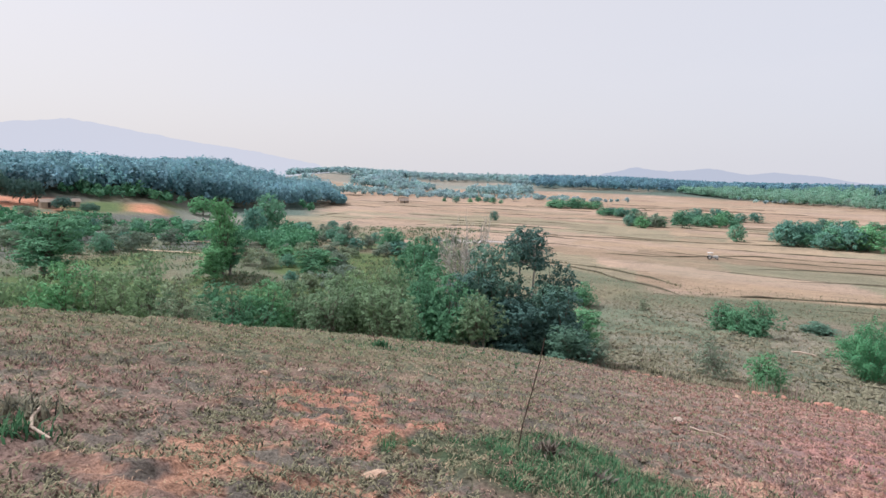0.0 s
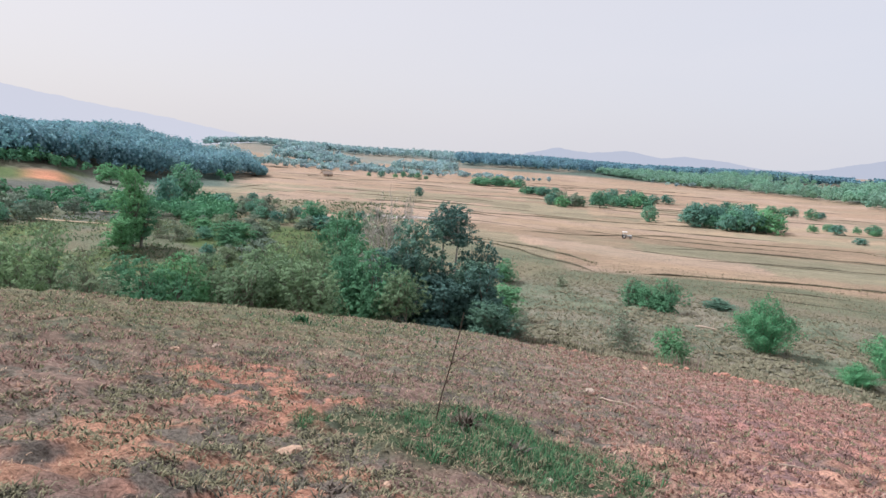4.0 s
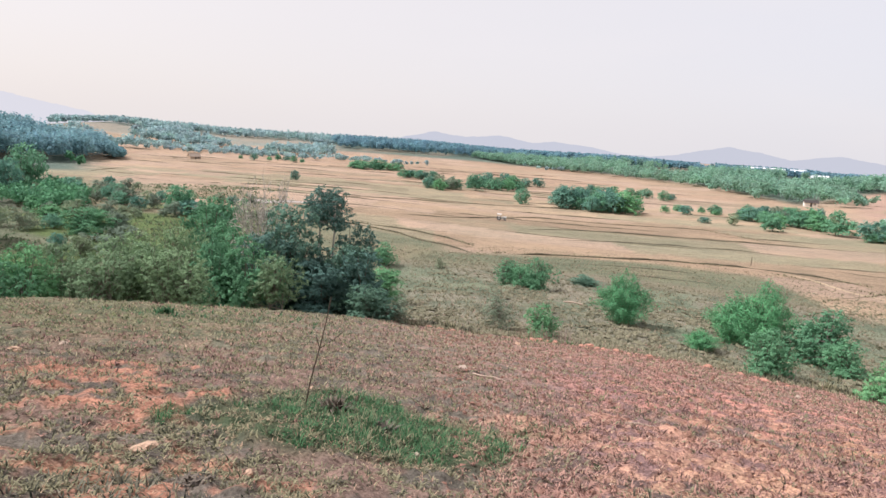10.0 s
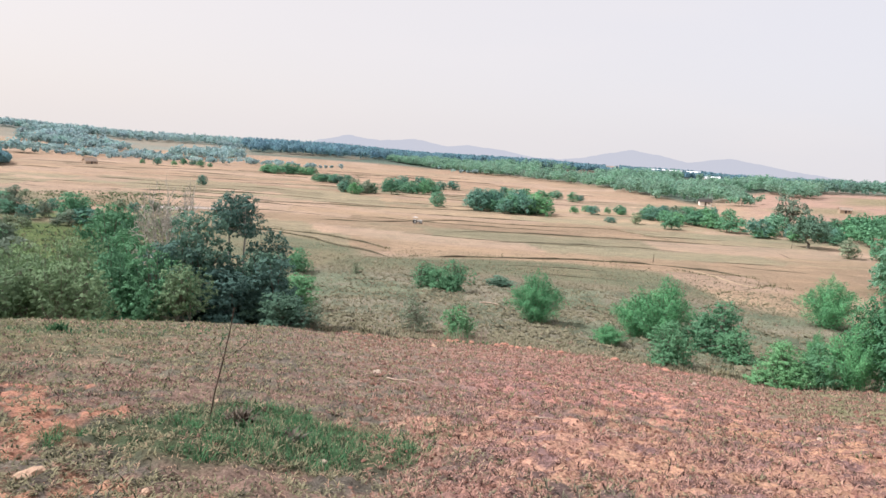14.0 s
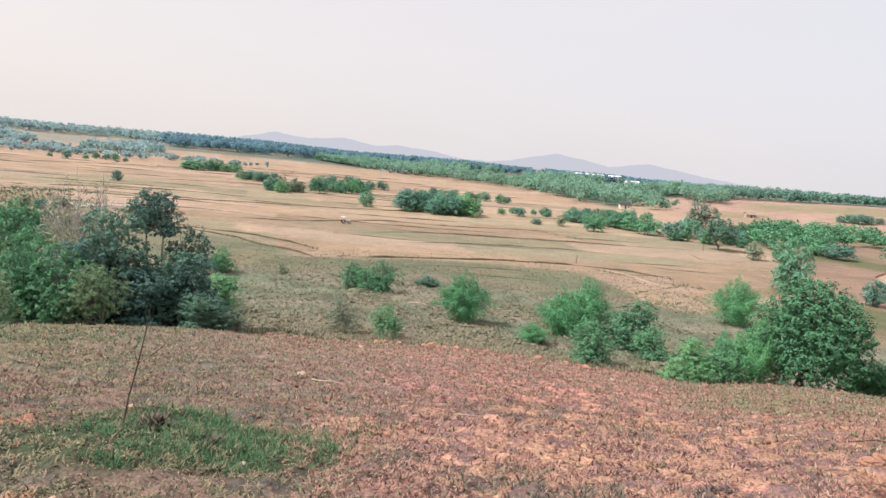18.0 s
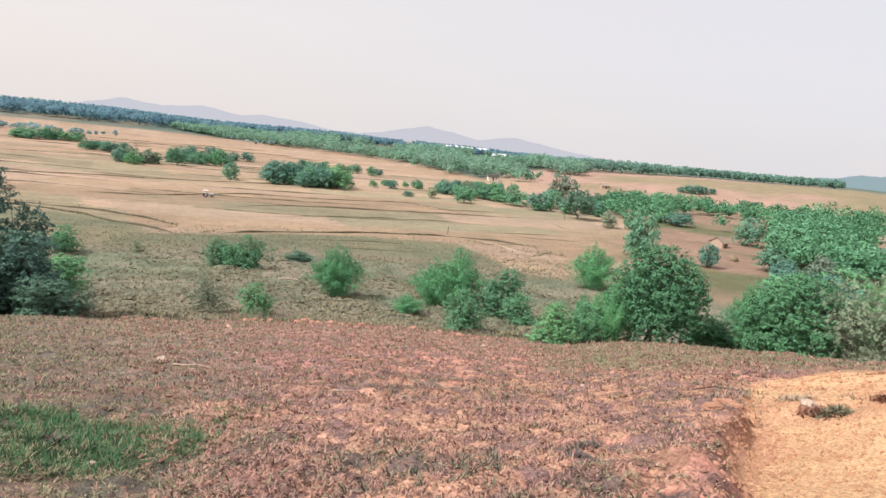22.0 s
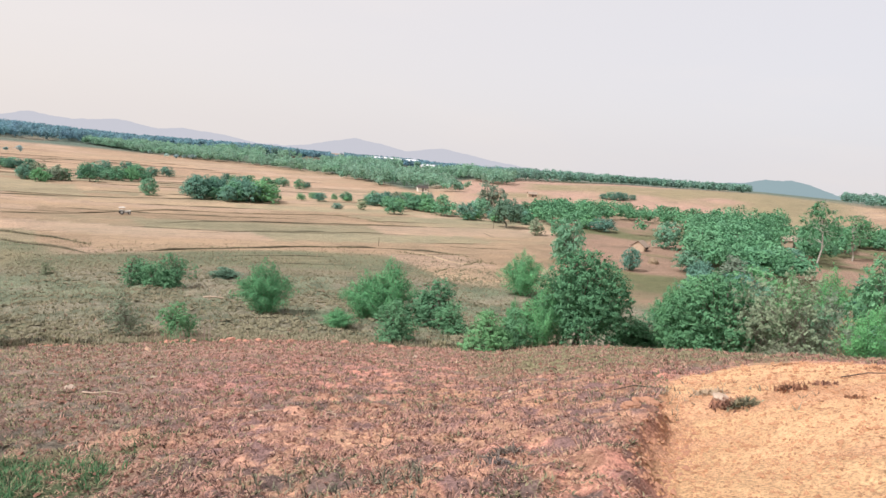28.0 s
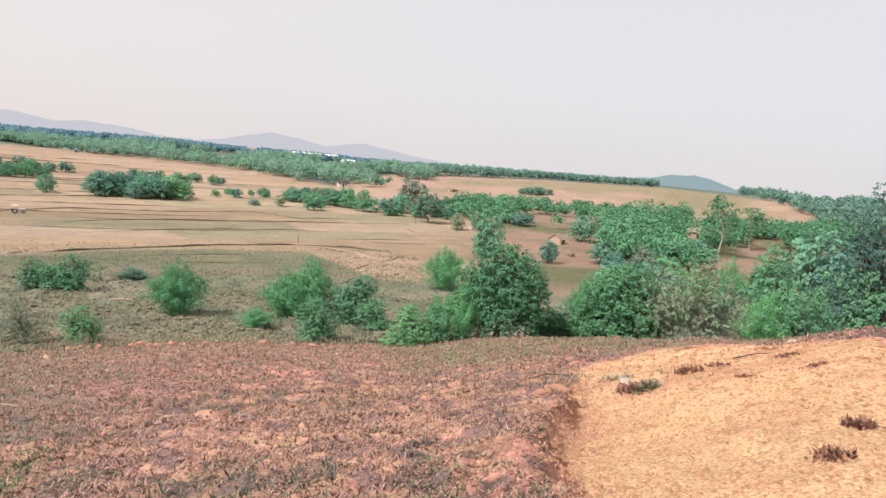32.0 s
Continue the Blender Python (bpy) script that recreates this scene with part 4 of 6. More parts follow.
for i, (az, r, h, w) in enumerate([(-31.4, 46, 5.2, 3.6), (-26.7, 44.5, 3.2, 4.0), (-28.9, 46, 3.2, 3.2), (-28.6, 60, 4.2, 1.8), (-40.6, 52, 3.2, 4.4), (-39.2, 51, 2.7, 3.4), (-57.2, 55, 5.6, 4.6), (-59.8, 55, 5.1, 5), (-63.2, 60, 7.4, 5.5), (-55, 62, 5.0, 5)]):
    grow(bright if i in (0, 3, 6) else green, i, az, r, h, w, "fresh green bush along the brow", "bush", "green bushes along the brow", (6.5, 6.0) if i in (0, 3, 6) else (5.0, 5.0))
for i, (az, r, h, w) in enumerate([(-46.1, 48, 6.1, 6.4), (-43.9, 50, 5.0, 4.5)]):
    grow(round_tree, i + 1, az, r, h, w, "big dull green bush behind the gravel brow", "bush", "big bushes behind the gravel", (7.2, 7.0))
for i, (az, r, h, w) in enumerate([(-49.4, 46, 5.9, 4.6), (-51.9, 45, 6.3, 5.0), (-53.6, 47, 5.3, 4)]):
    grow(grey, i, az, r, h, w, "half-bare grey-green bush behind the gravel brow", "bush", "grey bushes behind the gravel", (6.0, 5.0))
grow(rusty, 0, -55.4, 57, 4.6, 2.8, "rust-brown dead bush among green scrub", "bush", "", (3.0, 2.6))
grow(rusty, 0, -64.2, 62, 8.0, 5, "rust-brown dead bush among green scrub", "bush", "", (3.0, 2.6))
grow(broad, 0, -63.9, 62, 14.5, 7.2, "tall dark broad tree at the edge of the scrub", "tree", "", (14.5, 9.0))
grow(pale_trunk, 1, -52.6, 205, 18.5, 12, "tall tree with a pale bare trunk and thin crown", "tree", "", (8.0, 6.0))
grow(pale_trunk, 0, -54.9, 235, 14.5, 11, "tree with a pale straight trunk", "tree", "", (8.0, 6.0))
# the field trees and hedges
FIELD = [(4.5, 242, 6.1, 6.4, 0), (0.6, 240, 8.6, 9.8, 0), (-0.9, 245, 7.6, 8.5, 0), (-2.8, 247, 9.0, 10, 0), (-4.8, 236, 8.1, 11.0, 1), (-3.8, 242, 7, 9, 0), (8.9, 294, 7.8, 9.2, 1), (7.8, 339, 7.2, 8, 0), (6.2, 321, 7.9, 8, 0), (5.4, 318, 7.4, 7, 1), (13.2, 295, 5.9, 6, 2), (12.2, 292, 6.7, 8, 2), (11.0, 292, 6.2, 8, 2), (15.3, 362, 4.6, 9, 1), (14.0, 360, 5.0, 10, 1), (4.3, 354, 4.6, 7, 0), (3.2, 354, 5.2, 8, 0), (-9.7, 258, 3.7, 5.7, 0), (-11.3, 231, 2.1, 4.6, 0), (-13.4, 234, 4.1, 5, 2), (-12.0, 274, 3.6, 6.0, 1), (19.6, 433, 6, 16, 1), (17.8, 433, 7, 14, 1), (16.7, 430, 5, 12, 1)]
for i, (az, r, h, w, k) in enumerate(FIELD):
    kind, base = ((field_kinds, (8, 9)), (field_bright, (8, 9)), (field_pale, (7, 7.5)))[k]
    grow(kind, i, az, r, h, w, ("green round tree standing in the stubble fields", "light green tree standing in the stubble fields", "pale greyish tree standing in the stubble fields")[k], "tree", "trees in the fields", base)
g = np.random.default_rng(62)
for a0, a1, r0, h0, count in [(1.2, -5.6, 241, 7.5, 11), (9.6, 4.6, 312, 6.6, 9), (13.6, 10.6, 293, 5.4, 5), (16, 12.8, 361, 4.6, 6), (20.5, 16, 432, 6, 8), (-15.5, -20.5, 246, 5.0, 8), (-7.5, -14, 262, 3.0, 7), (1, -9, 330, 5.0, 10), (30, 24, 480, 5, 7)]:
    for i in range(count):
        az, h = a0 + (a1 - a0) * (i + g.uniform(0.1, 0.9)) / count, h0 * g.uniform(0.6, 1.1)
        k = int(g.random() < 0.6)
        grow((field_kinds, field_bright)[k], i, az, r0 + g.uniform(-9, 12), h, h * g.uniform(1.1, 1.6), ("green tree in a grove between the stubble fields", "light green tree in a grove between the stubble fields")[k], "tree", "groves in the fields", (8, 9))
grow(field_dark, 0, -26.9, 212, 9.8, 10.4, "lone dark tree with a short trunk at the field edge", "tree", "", (9.6, 11.0))
grow(field_pale, 0, -25.2, 262, 13.5, 14, "tall pale olive tree behind the dark tree", "tree", "", (7.0, 7.5))
RIGHT = [(-16.7, 240, 5.2, 6, 1), (-18.2, 249, 5.4, 8, 1), (-19.6, 245, 5.4, 7, 1), (-21.2, 236, 5.8, 10.3, 1), (-23.2, 228, 6.3, 8.6, 0), (-24.4, 240, 7.5, 9, 0), (-29.1, 104.4, 8.2, 8.0, 1), (-32.9, 144, 10.2, 6.6, 0), (-32.4, 147, 6.5, 6, 0), (-38.4, 146.5, 5.3, 4.6, 0), (-29.7, 198, 5.4, 6, 2), (-31.9, 201, 5.6, 6.3, 1), (-42.4, 76, 7.6, 5.0, 1), (-43.2, 155, 5.2, 7.5, 0), (-44.1, 185, 9.2, 11.7, 1), (-41.2, 200, 8.5, 8.8, 0), (-47.0, 200, 9.7, 13.3, 1), (-37.8, 384, 3.2, 5, 0), (-37.1, 380, 4.6, 6.5, 0), (-36.5, 378, 5.2, 7.5, 0), (-35.9, 380, 4.6, 6.5, 0), (-35.3, 382, 3.4, 5, 0), (-35.7, 233, 4.8, 10, 0), (-34.4, 240, 5, 9, 1), (-48.2, 158, 4.4, 8.0, 1), (-50.3, 188, 5.9, 9.6, 0), (-51.3, 92, 10, 6.5, 1), (-53.9, 88, 11, 6.5, 1), (-57.4, 85, 11.5, 8.5, 0), (-61.4, 66, 7.8, 6, 0), (-59.8, 140, 15, 13, 0), (-62.5, 120, 14, 12, 0), (-48.5, 130, 6.5, 9, 1), (-45.4, 108, 6.5, 7, 1)]
for i, (az, r, h, w, k) in enumerate(RIGHT):
    kind, base = ((field_kinds, (8, 9)), (field_bright, (8, 9)), (field_pale, (7, 7.5)))[k]
    if r < 112:
        kind, base = ((green, (5.0, 5.0)), (bright, (6.5, 6.0)))[k]
    grow(kind, i, az, r, h, w, ("green tree in the valley scrub", "bright green tree in the valley scrub", "pale tree in the valley scrub")[k], "tree", "trees of the valley scrub", base)


def scatter(seed, count, az0, az1, r0, r1, h0, h1, share, label, group, clear=()):
    """Trees strewn over a stretch of the valley, with gaps between the clumps."""
    g = np.random.default_rng(seed)
    done = 0
    while done < count:
        az, r = g.uniform(az0, az1), math.sqrt(g.uniform(r0 * r0, r1 * r1))
        x, y, _ = bearing(az, r)
        if float(fbm(x * 0.03, y * 0.03, seed, 2)) < 0.47 or any(a0 < az < a1 and q0 < r < q1 for a0, a1, q0, q1 in clear):
            continue
        h = g.uniform(h0, h1)
        k = int(g.choice(3, p=share))
        kind, base = ((field_kinds, (8, 9)), (field_bright, (8, 9)), (field_pale, (7, 7.5)))[k]
        grow(kind, done, az, r, h, h * g.uniform(0.95, 1.4), label[k], "tree", group, base)
        done += 1


SCRUB = ("green scrub tree on dry ground", "bright green scrub tree on dry ground", "pale olive scrub tree on dry ground")
CLEAR = ((-42.5, -37, 140, 196), (-51.5, -49.6, 190, 262), (-57.5, -54, 200, 275))
scatter(63, 60, -67, -44, 84, 150, 4, 7, (0.4, 0.5, 0.1), SCRUB, "near scrub trees", CLEAR)
scatter(64, 44, -29, -14, 225, 300, 3.5, 6, (0.4, 0.45, 0.15), SCRUB, "trees along the field edge")
scatter(65, 75, 38, 68, 100, 240, 2.5, 5.5, (0.3, 0.05, 0.65), ("dull green bush on the meadow", "light green bush on the meadow", "greyish bush on the meadow"), "bushes on the left meadow")
scatter(66, 42, 27, 46, 105, 210, 1.8, 4, (0.3, 0.05, 0.65), ("dull green bush on the meadow", "light green bush on the meadow", "greyish bush on the meadow"), "low bushes on the left meadow")


# clearings round the far buildings: bearings and distances
CLEARINGS = ((-42.5, -37, 140, 196), (-51.5, -49.6, 190, 275), (-57.5, -54.5, 200, 275), (-18.3, -13.9, 700, 790), (-11.6, -10.3, 700, 900), (-20, -18.4, 345, 395), (-20.2, -18.3, 560, 640))


def woods(name, label, seed, count, az0, az1, inner, outer, h0, h1, mat, quads, size, thin_out=0.0, slim=0.55, crest=None):
    """A far wood in one mesh: each tree a stem and a crown of clumps."""
    g = np.random.default_rng(seed)
    az = g.uniform(az0, az1, count * 2)
    lo, hi = table(az, inner), table(az, outer)
    r = np.sqrt(lo**2 + (hi**2 - lo**2) * g.random(count * 2))
    x, y = -np.sin(np.radians(az)) * r, np.cos(np.radians(az)) * r
    open_land = np.zeros(len(x), bool)
    for a0, a1, q0, q1 in CLEARINGS:
        open_land |= (az > a0) & (az < a1) & (r > q0) & (r < q1)
    keep = np.flatnonzero((fbm(x * 0.012, y * 0.012, seed, 3) > thin_out) & ~open_land)[:count]
    x, y = x[keep], y[keep]
    z = ground_z(x, y)
    n = len(x)
    h = g.uniform(h0, h1, n) * (0.55 + 0.9 * fbm(x * 0.025, y * 0.025, seed + 3, 3))
    if crest:
        reach, way_az = np.hypot(x, y), np.degrees(np.arctan2(-x, y))
        h = np.clip(EYE + reach * np.tan(np.radians(table(way_az, crest))) - z, h0, h1) * g.uniform(0.72, 1.05, n)
    w = h * slim * g.uniform(0.8, 1.25, n)
    half = np.stack([w / 2, w / 2, h * 0.42], 1)
    heart = unit(g.normal(0, 1, (n, 8, 3))) * g.uniform(0.3, 0.72, (n, 8, 1))
    pick = g.integers(0, 8, (n, quads))
    way = unit(g.normal(0, 1, (n, quads, 3)))
    off = (heart[np.arange(n)[:, None], pick] + way * (0.3 + 0.14 * g.random((n, quads, 1)))) * half[:, None, :]
    centre = np.stack([x, y, z + h * 0.56], 1)[:, None, :]
    v, f = leaf_quads(g, (centre + off).reshape(-1, 3), way.reshape(-1, 3) + (0, 0, 0.3), size, 0.2, 0.85)
    ob = new(name, mesh_of(name, v, f, mat))
    tone = np.ones((n, 4), np.float32)
    tone[:, :3] = g.uniform(0.78, 1.2, (n, 1)) * (1 + g.normal(0, 0.025, (n, 3)))
    ob.data.color_attributes.new("tree_tone", "FLOAT_COLOR", "POINT").data.foreach_set("color", np.repeat(tone, quads * 4, 0).ravel())
    return tagged(ob, label, "woods", kind="stuff")


woods("forest_hill", "dense forest covering a low hill, paled and blued for haze", 81, 2200, 47.6, 70, [(42, 400), (46, 360), (55, 315), (62, 300), (72, 300)], [(42, 470), (46, 560), (55, 500), (72, 480)], 8, 20, M_LEAF_HILL, 100, 0.78, 0.0, 0.8, [(70, 1.1), (63, 1.1), (60.6, 1.23), (55.6, 0.85), (51.7, 1.11), (49.1, 1.03), (48.4, 0.5)])
woods("forest_spur", "trees on a low wooded spur, paled and blued for haze", 82, 420, 39.0, 48.6, [(38, 420), (44, 360)], [(38, 440), (44, 480), (48.6, 520)], 3, 17, M_LEAF_HILL, 100, 0.68, 0.0, 0.8, [(48.6, 0.5), (47, 0.58), (45.6, 0.34), (44.6, -0.21), (41, -0.71), (39.8, -1.7), (39, -2.2)])
woods("pine_wood", "long pine wood on the horizon, coloured blue-green for haze", 83, 3000, -27, 22, [(-27, 560), (-20, 600), (-10, 680), (0, 760), (22, 840)], [(-27, 800), (-10, 860), (5, 1020), (22, 1080)], 6, 15, M_LEAF_PINE, 60, 1.1, 0.0, 0.8, [(22, 0.16), (14, 0.15), (6, -0.2), (-4, -0.14), (-10, -0.4), (-18, -0.5), (-27, -0.4)])
woods("crest_wood", "line of trees along the far crest, coloured pale for haze", 93, 800, 21, 44, [(21, 940), (43, 800)], [(21, 1060), (43, 900)], 4, 13, M_LEAF_FAR, 44, 1.1, 0.0, 0.9, [(44, 0.3), (38.7, 0.5), (34, 0.28), (31, 0.14), (25.8, 0.2), (21, 0.16)])
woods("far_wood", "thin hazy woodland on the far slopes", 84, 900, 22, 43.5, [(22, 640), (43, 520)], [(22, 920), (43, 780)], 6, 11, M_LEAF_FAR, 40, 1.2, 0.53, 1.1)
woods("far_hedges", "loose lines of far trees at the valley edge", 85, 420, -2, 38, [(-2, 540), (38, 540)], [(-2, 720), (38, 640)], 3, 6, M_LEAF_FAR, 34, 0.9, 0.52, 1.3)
woods("light_wood", "light green woodland above the fields, paled further for haze", 86, 1500, -27, 10, [(-27, 430), (-24, 360), (-18, 345), (-14, 400), (-10, 470), (-5, 545), (2, 640), (9, 790)], [(-24, 540), (-18, 600), (-10, 660), (-4, 740), (9, 800)], 6, 12, M_LEAF_LIGHT, 84, 0.66, 0.4, 0.95)
woods("hill_wood", "belt of green trees behind the tan hill", 87, 1300, -47, -22, [(-47, 560), (-40, 560), (-24, 520)], [(-47, 640), (-40, 680), (-22, 720)], 2.5, 13, M_LEAF_HILLWOOD, 50, 0.85, 0.0, 0.75, [(-22, -0.5), (-29.5, -0.2), (-37.8, -0.2), (-42.7, -0.16), (-46.2, -0.08)])
woods("valley_end_wood", "dark woods where the valley closes", 88, 800, -72, -53.5, [(-72, 290), (-60, 330), (-54, 640)], [(-72, 420), (-58, 560), (-54, 900)], 7, 11, M_LEAF_HILLWOOD, 60, 0.8, 0.2)
woods("far_scrub", "green scrub covering dry ground in the valley", 89, 420, -67, -43, [(-67, 135), (-43, 165)], [(-67, 300), (-56, 300), (-43, 265)], 4.5, 10, M_LEAF_SCRUB, 230, 0.36, 0.43, 1.1)
woods("low_scrub", "low green scrub along the foot of the tan hill", 90, 340, -50, -29, [(-50, 270), (-44, 225), (-36, 235), (-29, 235)], [(-50, 345), (-41, 330), (-36, 325), (-29, 300)], 3.5, 9, M_LEAF_SCRUB, 120, 0.42, 0.22, 1.15)
woods("meadow_scrub", "dull scrub on the meadow below the forest", 91, 240, 42, 69, [(42, 170), (69, 120)], [(42, 215), (52, 240), (69, 250)], 2.5, 5.5, M_LEAF_SCRUB, 110, 0.36, 0.45, 1.3)
woods("forest_edge", "lighter trees along the edge of the forest hill", 92, 60, 42, 68, [(42, 345), (55, 300), (68, 290)], [(42, 365), (55, 318), (68, 305)], 4, 9, M_LEAF_SCRUB, 60, 0.7, 0.4, 0.9)

# ---- buildings, vehicle and small things ----
def box(bm, x0, x1, y0, y1, z0, z1, bevel=0.0):
    """A block between two corners, added to bm, its edges eased."""
    m = bmesh.ops.create_cube(bm, size=1.0, matrix=Matrix.Translation(((x0 + x1) / 2, (y0 + y1) / 2, (z0 + z1) / 2)) @ Matrix.Diagonal((x1 - x0, y1 - y0, z1 - z0, 1)))
    if bevel:
        edges = list({e for v in m["verts"] for e in v.link_edges})
        bmesh.ops.bevel(bm, geom=edges, offset=bevel, segments=2, affect="EDGES")


def part(name, bm, mat, parent, label="", smooth=False):
    me = bpy.data.meshes.new(name)
    bm.to_mesh(me)
    bm.free()
    me.materials.append(mat)
    for p in me.polygons:
        p.use_smooth = smooth
    return part_of(name, me, parent, label)


def block(name, dims, mat, parent, label="", bevel=0.03):
    bm = bmesh.new()
    box(bm, *dims, bevel=bevel)
    return part(name, bm, mat, parent, label)


def pitched(name, x, y, z0, z1, thick, mat, parent, side):
    """One slope of a gabled roof, ridge along x."""
    bm = bmesh.new()
    v = [bm.verts.new(c) for c in ((-x, 0, z1), (x, 0, z1), (x, side * y, z0), (-x, side * y, z0))]
    w = [bm.verts.new((c.co.x, c.co.y, c.co.z - thick)) for c in v]
    for q in ((v[0], v[1], v[2], v[3]), (w[3], w[2], w[1], w[0]), *((v[i], w[i], w[(i + 1) % 4], v[(i + 1) % 4]) for i in range(4))):
        bm.faces.new(q)
    bmesh.ops.recalc_face_normals(bm, faces=bm.faces)
    return part(name, bm, mat, parent)


M_THATCH = plain("weathered_thatch", (0.3, 0.235, 0.185), 0.95, 1.5, 0.35, 0.6)
M_MUD = plain("mud_plaster", (0.45, 0.34, 0.25), 0.9, 0.9, 0.2, 0.3)
M_LIME = plain("limewashed_wall", (0.78, 0.72, 0.64), 0.85, 0.9, 0.12, 0.2)
M_SHEET = plain("pale_roof_sheet", (0.78, 0.79, 0.82), 0.5, 0.5, 0.1, 0.2, 0.2)
# near-black for dark boards and for the shade inside window openings
M_SHADE = plain("dark_boards_and_shade", (0.07, 0.06, 0.055), 0.9, 2.0, 0.3, 0.2)
M_WHITE = plain("white_painted_metal", (0.8, 0.8, 0.78), 0.4, 2.0, 0.1, 0.1)
M_TYRE = plain("black_rubber", (0.03, 0.03, 0.032), 0.85, 6.0, 0.2, 0.2)
M_STEEL = plain("grey_steel", (0.35, 0.35, 0.36), 0.45, 3.0, 0.15, 0.1, 0.8)
M_HAY = plain("old_hay", (0.24, 0.18, 0.12), 0.95, 1.0, 0.35, 0.6)
M_STONE = plain("pale_stone", (0.55, 0.37, 0.26), 0.9, 5.0, 0.25, 0.5)
M_WHITESTONE = plain("whitish_stone", (0.46, 0.36, 0.28), 0.9, 5.0, 0.2, 0.5)
M_RED_TUFT = foliage("reddish_dry_blades", (0.09, 0.045, 0.035), (0.34, 0.18, 0.125), 0.2, even=0.0, clumped=False)
M_GULLY = plain("pale_bank_earth", (0.4, 0.215, 0.14), 0.95, 3.0, 0.25, 0.6)
M_EARTH = plain("red_bank_earth", (0.48, 0.245, 0.175), 0.95, 2.0, 0.3, 0.6)
M_DEADWOOD = plain("bleached_wood", (0.44, 0.34, 0.26), 0.9, 6.0, 0.2, 0.4)
M_DARKWOOD = plain("dark_stalk", (0.09, 0.065, 0.05), 0.9, 6.0, 0.25, 0.3)
M_ASH = foliage("charred_grass", (0.03, 0.027, 0.03), (0.17, 0.14, 0.125), 0.05, clumped=False)
M_STALK = foliage("pinkish_dry_stalks", (0.24, 0.18, 0.145), (0.42, 0.33, 0.27), 0.2, clumped=False)


def house(name, az, r, wide, deep, wall_h, roof_h, wall, roof, turn, label, category, windows=2, lift=0.0, group=""):
    """A small gabled house: walls, two roof slopes, gables, a door and windows, each a part."""
    root = new(name)
    x, y, z = bearing(az, r)
    root.matrix_basis = pose(x, y, z + lift, 0, 0, az + turn)
    w, d = wide / 2, deep / 2
    for s, nm in ((-1, "front_wall"), (1, "back_wall")):
        block(nm, (-w, w, s * d - 0.1, s * d + 0.1, -0.8, wall_h), wall, root, "", 0.02)
    for s in (-1, 1):
        bm = bmesh.new()
        v = [bm.verts.new((s * w - 0.1, *c)) for c in ((-d + 0.1, -0.8), (d - 0.1, -0.8), (d - 0.1, wall_h), (0, wall_h + roof_h - 0.06), (-d + 0.1, wall_h))]
        f = bm.faces.new(v)
        up = bmesh.ops.extrude_face_region(bm, geom=[f])
        bmesh.ops.translate(bm, vec=(0.2, 0, 0), verts=[e for e in up["geom"] if isinstance(e, bmesh.types.BMVert)])
        bmesh.ops.recalc_face_normals(bm, faces=bm.faces)
        part("gable_wall", bm, wall, root)
        pitched("roof_slope", w + 0.4, d + 0.5, wall_h - 0.18, wall_h + roof_h, 0.12, roof, root, s)
    door = block("door", (-0.45, 0.45, -d - 0.16, -d - 0.103, 0.0, min(1.95, wall_h - 0.1)), M_SHADE, root, "dark wooden door", 0.015)
    for i in range(windows):
        cx = (-1) ** i * (0.28 + 0.2 * (i // 2)) * wide
        # no hole in the wall: a dark slab paints the shade within
        fr = block("window", (cx - 0.4, cx + 0.4, -d - 0.15, -d - 0.103, wall_h * 0.4, wall_h * 0.4 + 0.8), M_SHADE, root, "dark slab for a shaded window opening", 0.015)
    return tagged(root, label, category, group)


house("hut", -39.0, 188, 3.8, 3.6, 1.5, 1.5, M_MUD, M_THATCH, 72, "small thatched mud hut on bare ground", "hut", 1)
house("shed", -18.9, 372, 6.0, 4.0, 2.2, 1.2, M_LIME, M_SHADE, 10, "small white shed with a dark roof among trees", "shed", 1)
house("hut", -29.0, 372, 5, 4, 1.8, 1.2, M_MUD, M_THATCH, 15, "small brown hut on the tan hill", "hut", 1)
house("shed", -24.2, 300, 3.0, 2.4, 1.9, 0.8, M_LIME, M_SHEET, -10, "tiny white shed beside the scrub", "shed", 0)
house("hut", 33.7, 452, 7.0, 4.5, 1.8, 1.8, M_MUD, M_THATCH, 25, "small field hut with a brown roof", "hut", 1)
house("farmhouse", -50.7, 262, 11.0, 6.0, 2.6, 1.6, M_MUD, M_THATCH, 12, "low cream farmhouse half hidden by trees", "house", 4)
for i, (az, r, w, turn, lift) in enumerate([(-10.5, 765, 14, 10, 0), (-11.4, 760, 10, -15, 0), (-18.9, 600, 8, 20, 0), (-19.5, 605, 7, -10, 0)]):
    house("cottage", az, r, w, 6, 3.0, 2.0, M_LIME if i != 1 else M_MUD, M_THATCH if i < 2 else M_SHEET, turn, "far pale cottage on the wooded rise" if i != 1 else "far cottage with orange walls", "house", 2, lift, "cottages on the rise")
for az, r, w, lift in [(-15.2, 770, 42, 0), (-17.7, 775, 15, 0)]:
    house("long_barn", az, r, w, 11, 2.6, 2.0, M_LIME, M_SHEET, 6, "long barn with a pale sheet roof above the trees", "barn", 4, lift, "barns on the rise")
for az, r, w, h in [(62.6, 268, 5, 2.2), (60.9, 275, 4, 2.0)]:
    house("shed", az, r, w, 3.5, h, 1.0, M_MUD, M_THATCH, 15, "small earthen shed by the orange field", "shed", 0)


